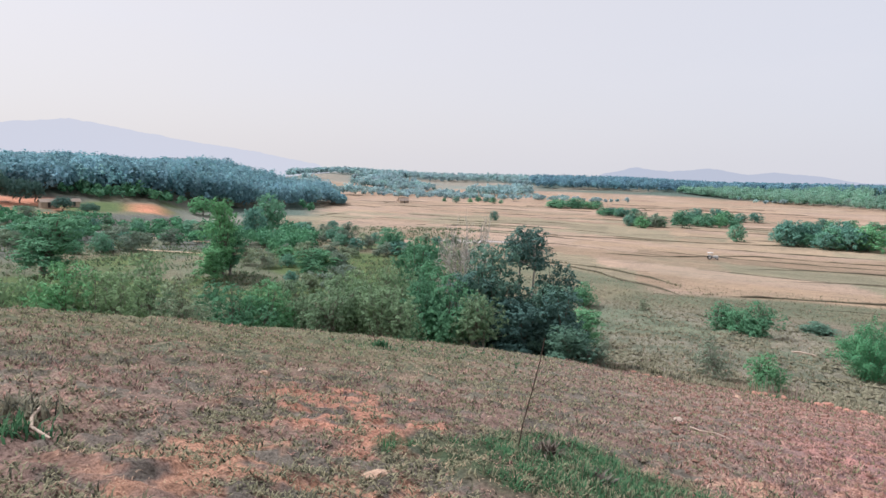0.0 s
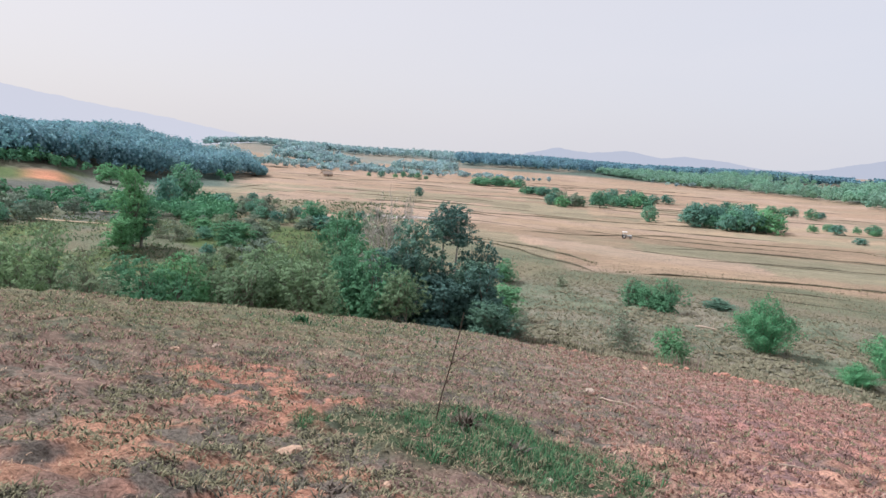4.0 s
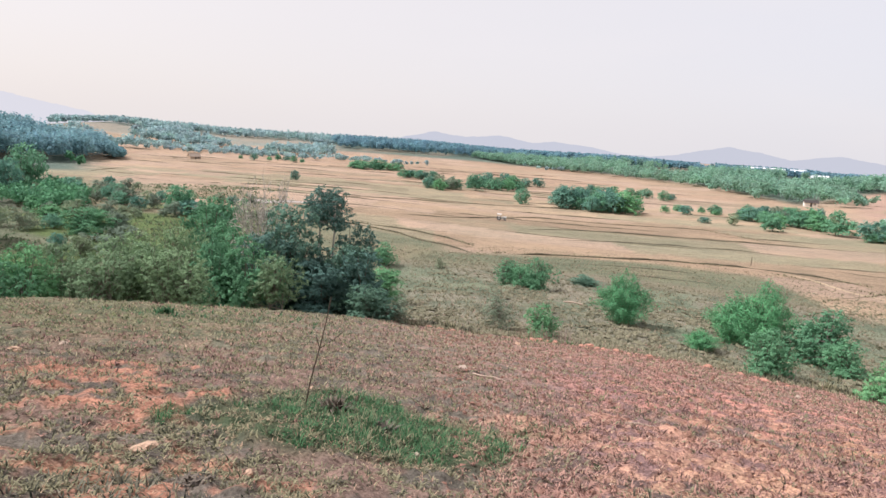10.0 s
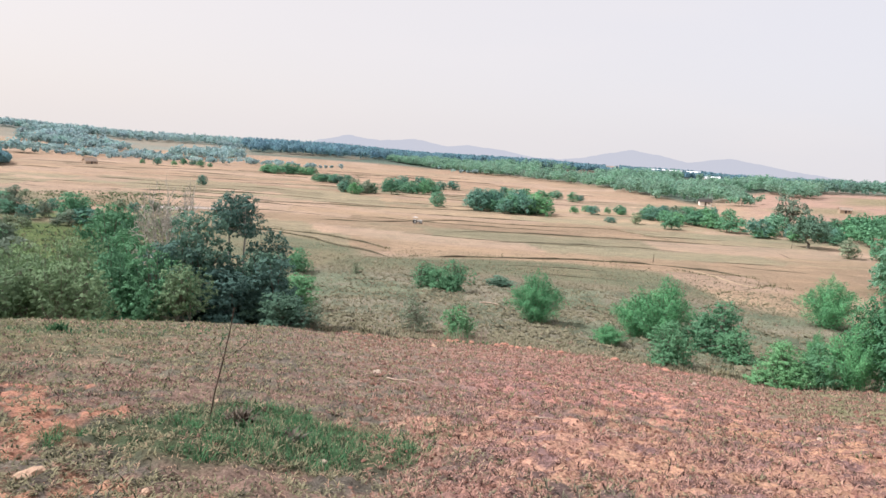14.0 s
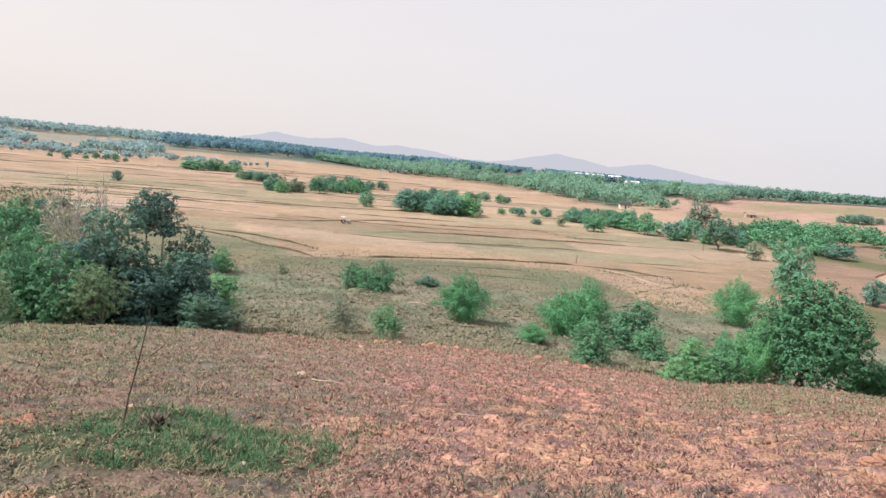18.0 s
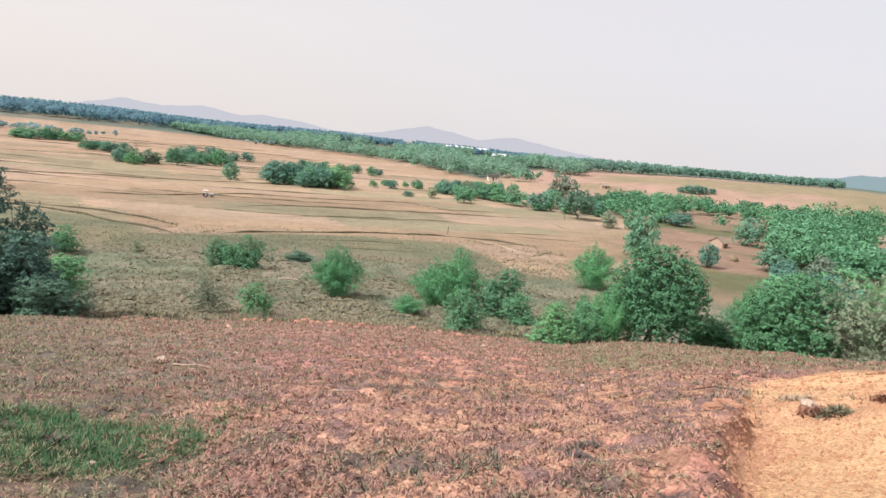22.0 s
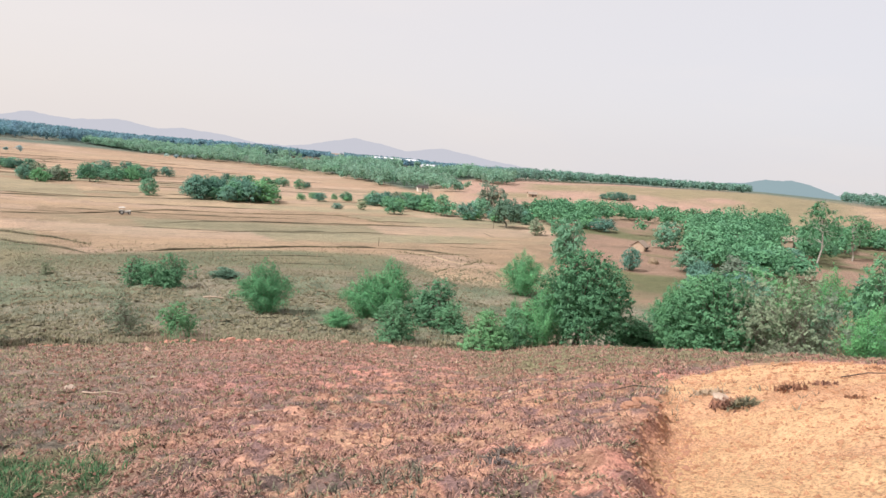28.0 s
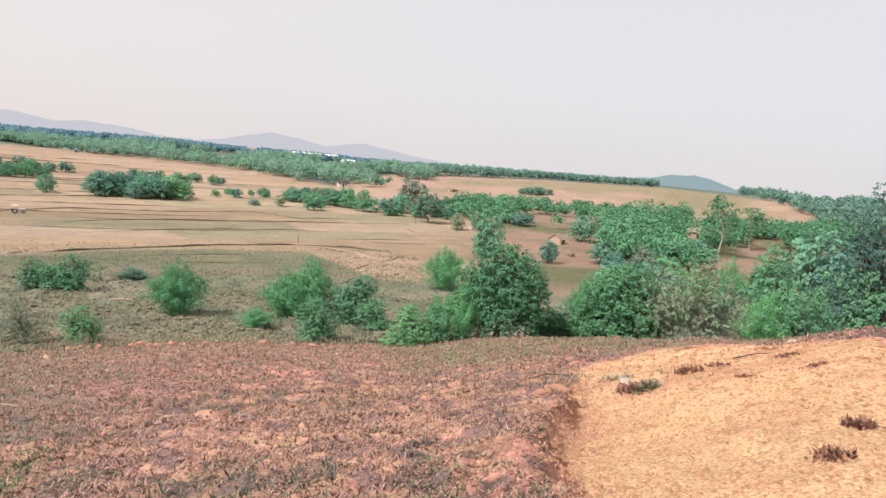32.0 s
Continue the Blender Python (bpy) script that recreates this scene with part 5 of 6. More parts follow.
def wheel(parent, x, y, rad, wide):
    ob = new("wheel")
    ob.parent = parent
    ob.matrix_basis = Matrix.Translation((x, y, rad))
    bm = bmesh.new()
    rings = ((rad * 0.62, 0.5), (rad * 0.92, 0.5), (rad, 0.36), (rad, -0.36), (rad * 0.92, -0.5), (rad * 0.62, -0.5))
    vs = [[bm.verts.new((c * math.cos(a), o * wide, c * math.sin(a))) for a in (2 * math.pi * k / 18 for k in range(18))] for c, o in rings]
    for a in range(len(vs)):
        b = (a + 1) % len(vs)
        for k in range(18):
            bm.faces.new((vs[a][k], vs[a][(k + 1) % 18], vs[b][(k + 1) % 18], vs[b][k]))
    bmesh.ops.recalc_face_normals(bm, faces=bm.faces)
    part("tyre", bm, M_TYRE, ob, "", True)
    bm = bmesh.new()
    bmesh.ops.create_cone(bm, cap_ends=True, segments=16, radius1=rad * 0.63, radius2=rad * 0.5, depth=wide * 0.6, matrix=Matrix.Rotation(radians(90), 4, "X"))
    part("rim", bm, M_WHITE, ob, "white steel rim")


def tractor():
    root = new("tractor")
    x, y, z = bearing(6.3, 184)
    root.matrix_basis = pose(x, y, z, 0, 0, 6.3 + 8) @ Matrix.Diagonal((0.85, 0.85, 0.85, 1))
    block("hood", (0.1, 1.75, -0.34, 0.34, 0.72, 1.22), M_WHITE, root, "white engine hood", 0.08)
    block("chassis", (-1.1, 1.7, -0.22, 0.22, 0.45, 0.74), M_STEEL, root, "", 0.03)
    block("seat", (-0.95, -0.45, -0.26, 0.26, 0.85, 1.15), M_SHADE, root, "", 0.06)
    for s in (-1, 1):
        block("mudguard", (-1.35, -0.3, s * 0.62 - 0.16, s * 0.62 + 0.16, 1.2, 1.32), M_WHITE, root, "white mudguard", 0.05)
        for px in (-1.25, -0.1):
            block("canopy_post", (px - 0.03, px + 0.03, s * 0.55 - 0.03, s * 0.55 + 0.03, 1.2 if px < -1 else 0.74, 2.15), M_STEEL, root, "", 0.0)
        wheel(root, -0.85, s * 0.72, 0.66, 0.34)
        wheel(root, 1.35, s * 0.6, 0.4, 0.22)
    block("canopy", (-1.5, 0.15, -0.75, 0.75, 2.14, 2.22), M_WHITE, root, "white canopy roof", 0.03)
    return tagged(root, "small white tractor with canopy and dark wheels", "tractor")


tractor()


def rock(name, az, r, size, flat, seed, mat, label, category="stone", sink=0.25, group=""):
    """A worn stone: a ball of facets pushed in and out."""
    bm = bmesh.new()
    bmesh.ops.create_icosphere(bm, subdivisions=3, radius=1.0)
    for v in bm.verts:
        p = v.co * 1.7 + Vector((seed * 3.1, seed, 0))
        v.co *= 1 + 0.42 * noise.noise(p) + 0.16 * noise.noise(p * 3.2)
        v.co = Vector((round(v.co.x * 3.2) / 3.2 * 0.35 + v.co.x * 0.65, v.co.y * 0.8, round(v.co.z * 2.6) / 2.6 * 0.4 + v.co.z * 0.6))
        v.co = Vector((v.co.x * size, v.co.y * size * 0.8, v.co.z * size * flat))
    me = bpy.data.meshes.new(name)
    bm.to_mesh(me)
    bm.free()
    me.materials.append(mat)
    ob = new(name, me)
    x, y, _ = bearing(az, r)
    ob.matrix_basis = pose(x, y, float(surface(np.array([x]), np.array([y]))[0]) + size * flat * (0.6 - sink), 4, -3, seed * 47)
    return tagged(ob, label, category, group)


def surface(x, y):
    return ground_z(x, y) + relief(x, y)


rock("stone", 38.6, 5.72, 0.11, 0.42, 1, M_STONE, "pale pinkish flat stone on the turf")
rock("stone", 9.3, 15.6, 0.16, 0.35, 2, M_WHITESTONE, "whitish flat stone on the dry turf")
rock("boulder", -42.7, 10.1, 0.22, 0.4, 3, M_GULLY, "pale earthy boulder at the head of the gully", "boulder")
rock("boulder", -41.4, 8.9, 0.16, 0.4, 4, M_GULLY, "red earth lump on the gully bank", "boulder")
for i, (az, r, s) in enumerate([(24, 9.2, 0.06), (14, 6.2, 0.05), (47.3, 11.8, 0.1), (-48.2, 11.4, 0.16), (51, 10, 0.06), (44, 12.5, 0.09), (-1, 10.5, 0.07), (-20, 30, 0.18), (4, 33, 0.2), (-60, 16.6, 0.16), (-17, 12, 0.06), (-30, 13, 0.08), (30, 5.0, 0.045), (3, 17, 0.1), (-8, 22, 0.12)]):
    rock("stone", az, r, s, 0.55, 10 + i, M_WHITESTONE if i % 2 else M_STONE, "small pale stone lying on the ground", "stone", 0.25, "loose small stones")
for i, (az, r, s) in enumerate([(-15.6, 42.5, 0.3), (-17.5, 41.6, 0.34), (-16.8, 43, 0.28), (-8, 42, 0.3), (-6.2, 41.5, 0.3), (-4, 42.5, 0.25), (-13, 44, 0.3), (12.6, 44, 0.3), (-1, 44, 0.25), (2.6, 43.4, 0.3), (1.9, 43.8, 0.36), (1.2, 43.2, 0.28), (0.4, 43.6, 0.3), (-2.0, 43.2, 0.28), (-2.7, 43.6, 0.32), (-3.4, 43.1, 0.26), (-5.2, 42.8, 0.3), (-7.1, 42.6, 0.3), (11.4, 43.2, 0.26), (10.2, 43.6, 0.3)]):
    rock("earth_lump", az, r, s, 0.45, 40 + i, M_EARTH, "red earth lump on the dug bank", "earth lump", 0.3, "lumps of the dug red bank")


def stick(name, points, r0, r1, mat, label, category="stick", twigs=()):
    """A bent stick through points on (x, y, height above the ground)."""
    base = points[0]
    z0 = float(surface(np.array([base[0]]), np.array([base[1]]))[0])
    line = np.array([(x, y, z0 + h if name != "fallen_branch" else float(surface(np.array([x]), np.array([y]))[0]) + h) for x, y, h in points])
    pieces = [tube(line, np.linspace(r0, r1, len(line)), 6)]
    for k, dx, dy, dz in twigs:
        pieces.append(tube(np.array([line[k], line[k] + np.array((dx, dy, dz)) * 0.5, line[k] + (dx, dy, dz * 1.15)]), np.array([r1, r1 * 0.8, r1 * 0.6]), 4))
    return tagged(new(name, mesh_of(name, *join(pieces), mat, True)), label, category)


stick("dry_stalk", [(-3.26, 7.1, -0.05), (-3.2, 7.11, 0.35), (-3.1, 7.14, 0.8), (-3.02, 7.16, 1.2), (-2.98, 7.18, 1.48)], 0.011, 0.006, M_DARKWOOD, "thin dark bare stalk standing in green grass", "stalk", [(2, 0.28, 0.1, 0.2), (2, -0.05, 0, 0.16)])
stick("fallen_branch", [(-2.15, 14.7, 0.05), (-1.9, 14.35, 0.09), (-1.55, 14.15, 0.07), (-1.25, 14.0, 0.05)], 0.02, 0.01, M_DEADWOOD, "bleached fallen branch on the turf", "branch")
stick("fallen_branch", [(2.0, 8.75, 0.03), (2.08, 8.9, 0.1), (2.2, 8.85, 0.09), (2.16, 8.68, 0.03)], 0.014, 0.008, M_DEADWOOD, "curled bleached twig on bare earth", "branch", [(1, 0.12, -0.06, 0.05)])
stick("fallen_branch", [(1.0, 9.6, 0.03), (1.2, 9.66, 0.04), (1.42, 9.7, 0.03)], 0.02, 0.012, M_DEADWOOD, "short bleached twig on the turf", "branch")
stick("fallen_branch", [(8.4, 9.0, 0.03), (8.1, 9.3, 0.06), (7.7, 9.4, 0.03)], 0.02, 0.01, M_DARKWOOD, "dark twig beside the gully", "branch")
stick("fallen_branch", [(-6.9, 3.3, 0.04), (-6.5, 3.0, 0.09), (-6.0, 2.75, 0.07), (-5.6, 2.7, 0.03)], 0.022, 0.012, M_DEADWOOD, "long bleached branch on the grass", "branch")
stick("fallen_branch", [(0.1, 79.5, 0.25), (0.8, 79.2, 0.4), (1.8, 79.0, 0.35), (2.5, 78.8, 0.15)], 0.14, 0.09, M_DEADWOOD, "pale fallen log on the rough slope", "log")
stick("fallen_branch", [(11.2, 7.5, 0.03), (11.6, 7.3, 0.08), (12.1, 7.25, 0.03)], 0.014, 0.007, M_DARKWOOD, "dark twig on the gravel", "branch")
for i, (az, r) in enumerate([(-15.3, 146), (-25.8, 205)]):
    x, y, z = bearing(az, r)
    v, f = tube(np.array([(x, y, z - 0.3), (x + 0.03, y, z + 1.0), (x, y, z + 1.9)]), np.array([0.07, 0.06, 0.05]), 6)
    tagged(new("field_post", mesh_of("field_post", v, f, M_DARKWOOD, True)), "thin wooden post at the field edge", "post", "posts in the fields")
x, y, z = bearing(-40.3, 163)
bm = bmesh.new()
bmesh.ops.create_icosphere(bm, subdivisions=3, radius=1.0)
for v in bm.verts:
    v.co *= 1 + 0.2 * noise.noise(v.co * 2.4)
    v.co = Vector((v.co.x * 1.4, v.co.y * 1.2, max(-0.25, v.co.z) * 1.25))
me = bpy.data.meshes.new("hay_heap")
bm.to_mesh(me)
bm.free()
me.materials.append(M_HAY)
heap = tagged(new("hay_heap", me), "old brown hay heap on bare ground", "hay heap")
heap.matrix_basis = pose(x, y, z + 0.25)


def tuft_thing(name, az, r, high, wide, count, mat, label, seed, category="tuft", lean=(0.1, 1.0), group=""):
    """One plant of blades and stalks, a thing of its own."""
    g = np.random.default_rng(seed)
    x, y, _ = bearing(az, r)
    a, t = g.uniform(0, 6.28, count), g.uniform(*lean, count)
    bx, by = x + g.normal(0, wide * 0.14, count), y + g.normal(0, wide * 0.14, count)
    b = np.stack([bx, by, surface(bx, by) - 0.02], 1)
    d, h = np.stack([np.cos(a), np.sin(a), 0 * a], 1), (high * g.uniform(0.5, 1.15, count))[:, None]
    s = np.stack([-d[:, 1], d[:, 0], 0 * a], 1) * ((0.006 + 0.0009 * r) if category != "reeds" else 0.014)
    t, up = t[:, None], np.array([[0, 0, 1.0]])
    m = b + d * h * 0.5 * np.sin(t * 0.6) + up * h * 0.5 * np.cos(t * 0.6)
    e = m + d * h * 0.55 * np.sin(t * 1.3) + up * h * 0.5 * np.cos(t * 1.3)
    v = np.stack([b - s, b + s, m + s, m - s, e], 1).reshape(-1, 3)
    k = np.arange(count)[:, None] * 5
    f = np.concatenate([k + [0, 1, 2], k + [0, 2, 3], k + [3, 2, 4]], 1).reshape(-1, 3)
    return tagged(new(name, mesh_of(name, v, f, mat)), label, category, group)


tuft_thing("ash_clump", -31.2, 5.7, 0.13, 0.6, 260, M_ASH, "charred dark clump of matted grass", 501, "clump", (0.6, 1.5))
tuft_thing("ash_clump", -31.5, 5.2, 0.11, 0.5, 200, M_ASH, "charred dark clump of matted grass", 502, "clump", (0.6, 1.5))
tuft_thing("ash_clump", 35, 4.9, 0.11, 0.5, 180, M_ASH, "charred dark clump of matted grass", 503, "clump", (0.6, 1.5))
tuft_thing("ash_clump", 39.5, 4.2, 0.1, 0.4, 140, M_ASH, "charred dark clump of matted grass", 504, "clump", (0.9, 1.7))
tuft_thing("ash_clump", 22, 7.6, 0.26, 0.5, 150, M_ASH, "dark withered stems in the green patch", 505, "clump", (0.3, 1.4))
tuft_thing("ash_clump", 17, 6.9, 0.22, 0.3, 80, M_ASH, "dark withered stems in the green patch", 506, "clump", (0.3, 1.4))
tuft_thing("scrub_tuft", -47.3, 11.9, 0.15, 0.8, 150, M_STALK, "pale dry tuft on the gravel mound", 507, "tuft", (0.5, 1.4))
tuft_thing("scrub_tuft", -50.0, 10.9, 0.17, 0.7, 260, M_GRASS_OLIVE, "dark olive tuft on the gravel mound", 508, "tuft", (0.5, 1.4))
tuft_thing("scrub_tuft", -48.9, 11.0, 0.17, 0.8, 200, M_RED_TUFT, "brownish dry tuft on the gravel mound", 509, "tuft", (0.5, 1.4))
for i, (az, r, h, w) in enumerate([(-53.0, 11.8, 0.24, 0.7), (-55.2, 12.7, 0.13, 0.6), (-60.0, 13.2, 0.12, 0.7), (-65.4, 6.2, 0.14, 0.5), (-62.4, 11.2, 0.1, 0.6), (-66.5, 7.2, 0.18, 0.4), (-57.5, 11.0, 0.09, 0.5), (-52, 17.5, 0.1, 1.0), (-58.5, 15.5, 0.09, 1.0)]):
    tuft_thing("dry_tuft", az, r, h * 0.8, w, 150, M_RED_TUFT, "reddish dry tuft on the gravel", 520 + i, "tuft", (0.3, 1.3), "dry tufts on the gravel")
for i, (az, r) in enumerate([(1.6, 43.5), (0.2, 44), (2.6, 43.8), (-0.6, 43), (3.4, 44.3)]):
    tuft_thing("dry_reeds", az, r, 1.5 - 0.12 * i, 3.6, 26, M_STALK, "stand of pinkish dry stalks below the brow", 540 + i, "reeds", (0.05, 0.5), "dry stalks below the brow")
for i, (az, r, h) in enumerate([(-18.6, 47, 0.9), (-22, 47.5, 1.0), (-25, 46, 1.1), (-19.8, 47.6, 0.8), (-23.6, 46.6, 0.9), (10.6, 47, 0.9), (8.8, 46.5, 0.8), (12.4, 46.5, 0.7), (-28, 44, 0.8)]):
    tuft_thing("tall_grass", az, r, h * 0.6, 2.4, 110, M_GRASS_OLIVE, "tall olive grass at the foot of bushes", 560 + i, "grass", (0.05, 0.7), "tall grass below the brow")
stick("sapling", [(-14.3, 19.2, -0.05), (-14.5, 19.3, 0.35), (-14.75, 19.4, 0.6), (-14.8, 19.4, 0.85)], 0.014, 0.006, M_DARKWOOD, "small bent sapling stem at the brow", "sapling", [(1, 0.2, 0.1, 0.2), (2, -0.2, 0.05, 0.2)])
tuft_thing("leafy_weed", 36.2, 23.4, 0.36, 1.1, 90, M_GRASS_GREEN, "small leafy green weed at the brow", 580, "weed", (0.2, 1.0))
tuft_thing("leafy_weed", 66.0, 7.4, 0.24, 1.3, 160, M_GRASS_OLIVE, "leafy dark green weed on the turf", 581, "weed", (0.2, 1.2))
tuft_thing("leafy_weed", 67.5, 6.6, 0.24, 1.2, 160, M_GRASS_GREEN, "leafy dark green weed on the turf", 582, "weed", (0.2, 1.2))

# ---- bunds, paths and field marks ----
M_BUND = plain("weedy_bund", (0.105, 0.092, 0.062), 0.95, 0.8, 0.45, 0.5)
M_TRACK = plain("pale_dry_track", (0.42, 0.32, 0.21), 0.95, 0.6, 0.2, 0.3)


def smooth_line(points, step):
    """A flowing line through (bearing, distance) places, as x and y."""
    p = np.array([(-math.sin(radians(a)) * r, math.cos(radians(a)) * r) for a, r in points])
    t = np.concatenate([[0], np.cumsum(np.linalg.norm(np.diff(p, axis=0), axis=1))])
    s = np.linspace(0, t[-1], max(4, int(t[-1] / step)))
    line = np.stack([np.interp(s, t, p[:, 0]), np.interp(s, t, p[:, 1])], 1)
    for _ in range(6):
        line[1:-1] = 0.25 * line[:-2] + 0.5 * line[1:-1] + 0.25 * line[2:]
    return line


def berm(name, label, points, width, high, mat, seed, wander=0.5):
    """A low ridge of earth along a line, uneven in height and width."""
    step = 1.6 if high > 0.3 or high < 0.1 else 3.2
    line = smooth_line(points, step)
    d = unit(np.gradient(line, axis=0))
    side = np.stack([d[:, 1], -d[:, 0]], 1)
    s = np.arange(len(line)) * step
    line = line + side * (wander * 4 * (fbm(s * 0.03, s * 0 + seed, seed, 3) - 0.5) + 1.3 * (fbm(s * 0.14, s * 0, seed + 5, 2) - 0.5))[:, None]
    w = width * (0.45 + 0.9 * fbm(s * 0.25, s * 0, seed + 1, 2))
    h = high * (1.9 * fbm(s * 0.22, s * 0, seed + 2, 3) - 0.02)
    ends = ease(np.minimum(np.arange(len(line)), np.arange(len(line))[::-1]) / 7.0)
    w, h = w * (0.3 + 0.7 * ends), h * ends - 0.03 * (1 - ends)
    rows = []
    for off, up in ((-0.5, -0.15), (-0.28, 0.75), (0.0, 1.0), (0.28, 0.75), (0.5, -0.15)):
        q = line + side * (w * off)[:, None]
        rows.append(np.stack([q[:, 0], q[:, 1], ground_z(q[:, 0], q[:, 1]) + h * up], 1))
    v = np.concatenate(rows)
    n = len(line)
    f = [[r * n + i, r * n + i + 1, (r + 1) * n + i + 1, (r + 1) * n + i] for r in range(4) for i in range(n - 1)]
    return tagged(new(name, mesh_of(name, v, f, mat)), label, "bund" if high > 0.1 else "path", kind="structure")


BUNDS = [
    [(30, 152), (23, 158), (19.7, 157), (15.9, 145), (13.5, 136), (9.5, 129), (7.7, 122)],
    [(21, 164), (15, 152), (10.4, 140), (8.2, 131)],
    [(7.0, 126), (-0.7, 131), (-7.7, 137), (-16.0, 142), (-20, 142), (-23.8, 140)],
    [(28, 226), (19.7, 230), (14.6, 232), (11.9, 227), (5.0, 231), (-4.8, 246)],
    [(28, 208), (19.7, 203), (16.5, 197), (13, 190)],
    [(19, 183), (10.5, 182), (2.8, 199), (-4.0, 197), (-10, 207), (-15.7, 212)],
    [(5.9, 164), (-0.6, 175), (-8, 181), (-14.7, 187), (-21.5, 194), (-24.4, 200)],
    [(4, 150), (-3.9, 160), (-12, 167), (-20, 172)],
    [(-11, 207), (-14, 200), (-16.4, 192)],
    [(-17.0, 139), (-20, 136), (-23.9, 133), (-26.5, 133)],
    [(-19.4, 112), (-22, 122), (-25.2, 136)],
    [(-20.8, 107), (-26.6, 118)],
    [(-24.4, 200), (-25.2, 190), (-24.9, 178), (-27.3, 181)],
    [(-19, 158), (-22, 152), (-27, 160), (-30, 158)],
    [(45.5, 198), (42.1, 184), (38.6, 173), (34, 168)],
    [(42.8, 295), (40.5, 322), (38.6, 345)],
    [(38.6, 274), (37.8, 286), (37.5, 297)],
    [(36, 270), (30, 262), (26, 268), (18, 262)],
    [(24, 330), (14, 322), (8, 330)],
    [(33, 420), (24, 440), (12, 450)],
    [(2.6, 120), (-6, 125), (-16.1, 129)],
    [(-1, 117), (-10, 119), (-18, 121)],
]
for i, pts in enumerate(BUNDS):
    berm("field_bund", "low weedy earth bund between stubble fields", pts, 0.5 if i < 3 else 0.4, 0.32 if i < 3 else 0.22, M_BUND, 200 + i, 0.9)


def in_fields(x, y):
    r, theta = math.hypot(x, y), math.degrees(math.atan2(-x, y))
    far = np.interp(theta, [-28, -20, -14, -8, 0, 12, 40], [225, 330, 380, 430, 520, 560, 480])
    near = np.interp(theta, [-28, -18, 8, 14, 24, 30, 42], [120, 128, 130, 150, 165, 205, 300])
    return -28 < theta < 42 and near < r < far


def plot_bund(points, i):
    """A bund along a plot's edge, cut where it leaves the fields."""
    points = [p for p in points if in_fields(*p)]
    if len(points) < 4:
        return
    places = [(math.degrees(math.atan2(-x, y)), math.hypot(x, y)) for x, y in points]
    r = places[len(places) // 2][1]
    berm("field_bund", "low weedy earth bund between stubble plots", places, 0.24 + r * 0.0009, 0.1 + r * 0.00045, M_BUND, 300 + i, 0.0)


g = np.random.default_rng(91)
count = 0
for k, at in enumerate(ROW_AT):
    x0 = -330.0
    while x0 < 130:
        span = g.uniform(18, 95)
        xs = np.arange(x0, x0 + span, 3.0)
        ys = np.full(len(xs), at)
        for _ in range(8):
            ys = at - row_warp(xs, ys)
        if g.random() < 0.6:
            plot_bund(list(zip(xs, ys)), count)
            count += 1
        x0 += span + g.uniform(0, 9)
for k in range(1, len(ROW_AT)):
    for cell in range(-14, 9):
        if g.random() < 0.5:
            ys = np.linspace(ROW_AT[k - 1], ROW_AT[k], 8)
            edge = (cell - 0.37 * k) * ROW_WIDE[k]
            xs = np.full(8, edge)
            for _ in range(8):
                yy = ys - row_warp(xs, ys)
                xs = edge - cross_warp(xs, yy)
            plot_bund(list(zip(xs, ys - row_warp(xs, ys))), 400 + count)
            count += 1
berm("footpath", "pale dry footpath across the meadow", [(62.5, 236), (60.9, 231), (56.5, 219), (51.4, 199), (49, 193)], 2.2, 0.05, M_TRACK, 401)
berm("footpath", "pale dry footpath across the meadow", [(58.8, 194), (55.1, 181), (51.4, 173), (49, 168)], 1.8, 0.05, M_TRACK, 402)
berm("footpath", "pale track across the stubble fields", [(-15.5, 142), (-18, 141), (-20, 138), (-22, 131), (-24, 129), (-27, 129)], 1.0, 0.05, M_TRACK, 403)

# ---- turf, clods and gravel ----
M_CLOD = plain("red_clods", (0.25, 0.135, 0.1), 0.95, 4.0, 0.35, 0.4)
M_GRIT = plain("tan_grit", (0.4, 0.22, 0.125), 0.95, 5.0, 0.4, 0.3)
M_CRUST = plain("brown_clods", (0.185, 0.17, 0.112), 0.95, 2.0, 0.45, 0.4)


def strewn(g, count, az0, az1, r0, r1, power=1.0):
    """Places over a stretch of ground, crowded towards the near side by power."""
    az = np.radians(g.uniform(az0, az1, count))
    r = r0 * (r1 / r0) ** (g.random(count) ** power)
    return -np.sin(az) * r, np.cos(az) * r, r


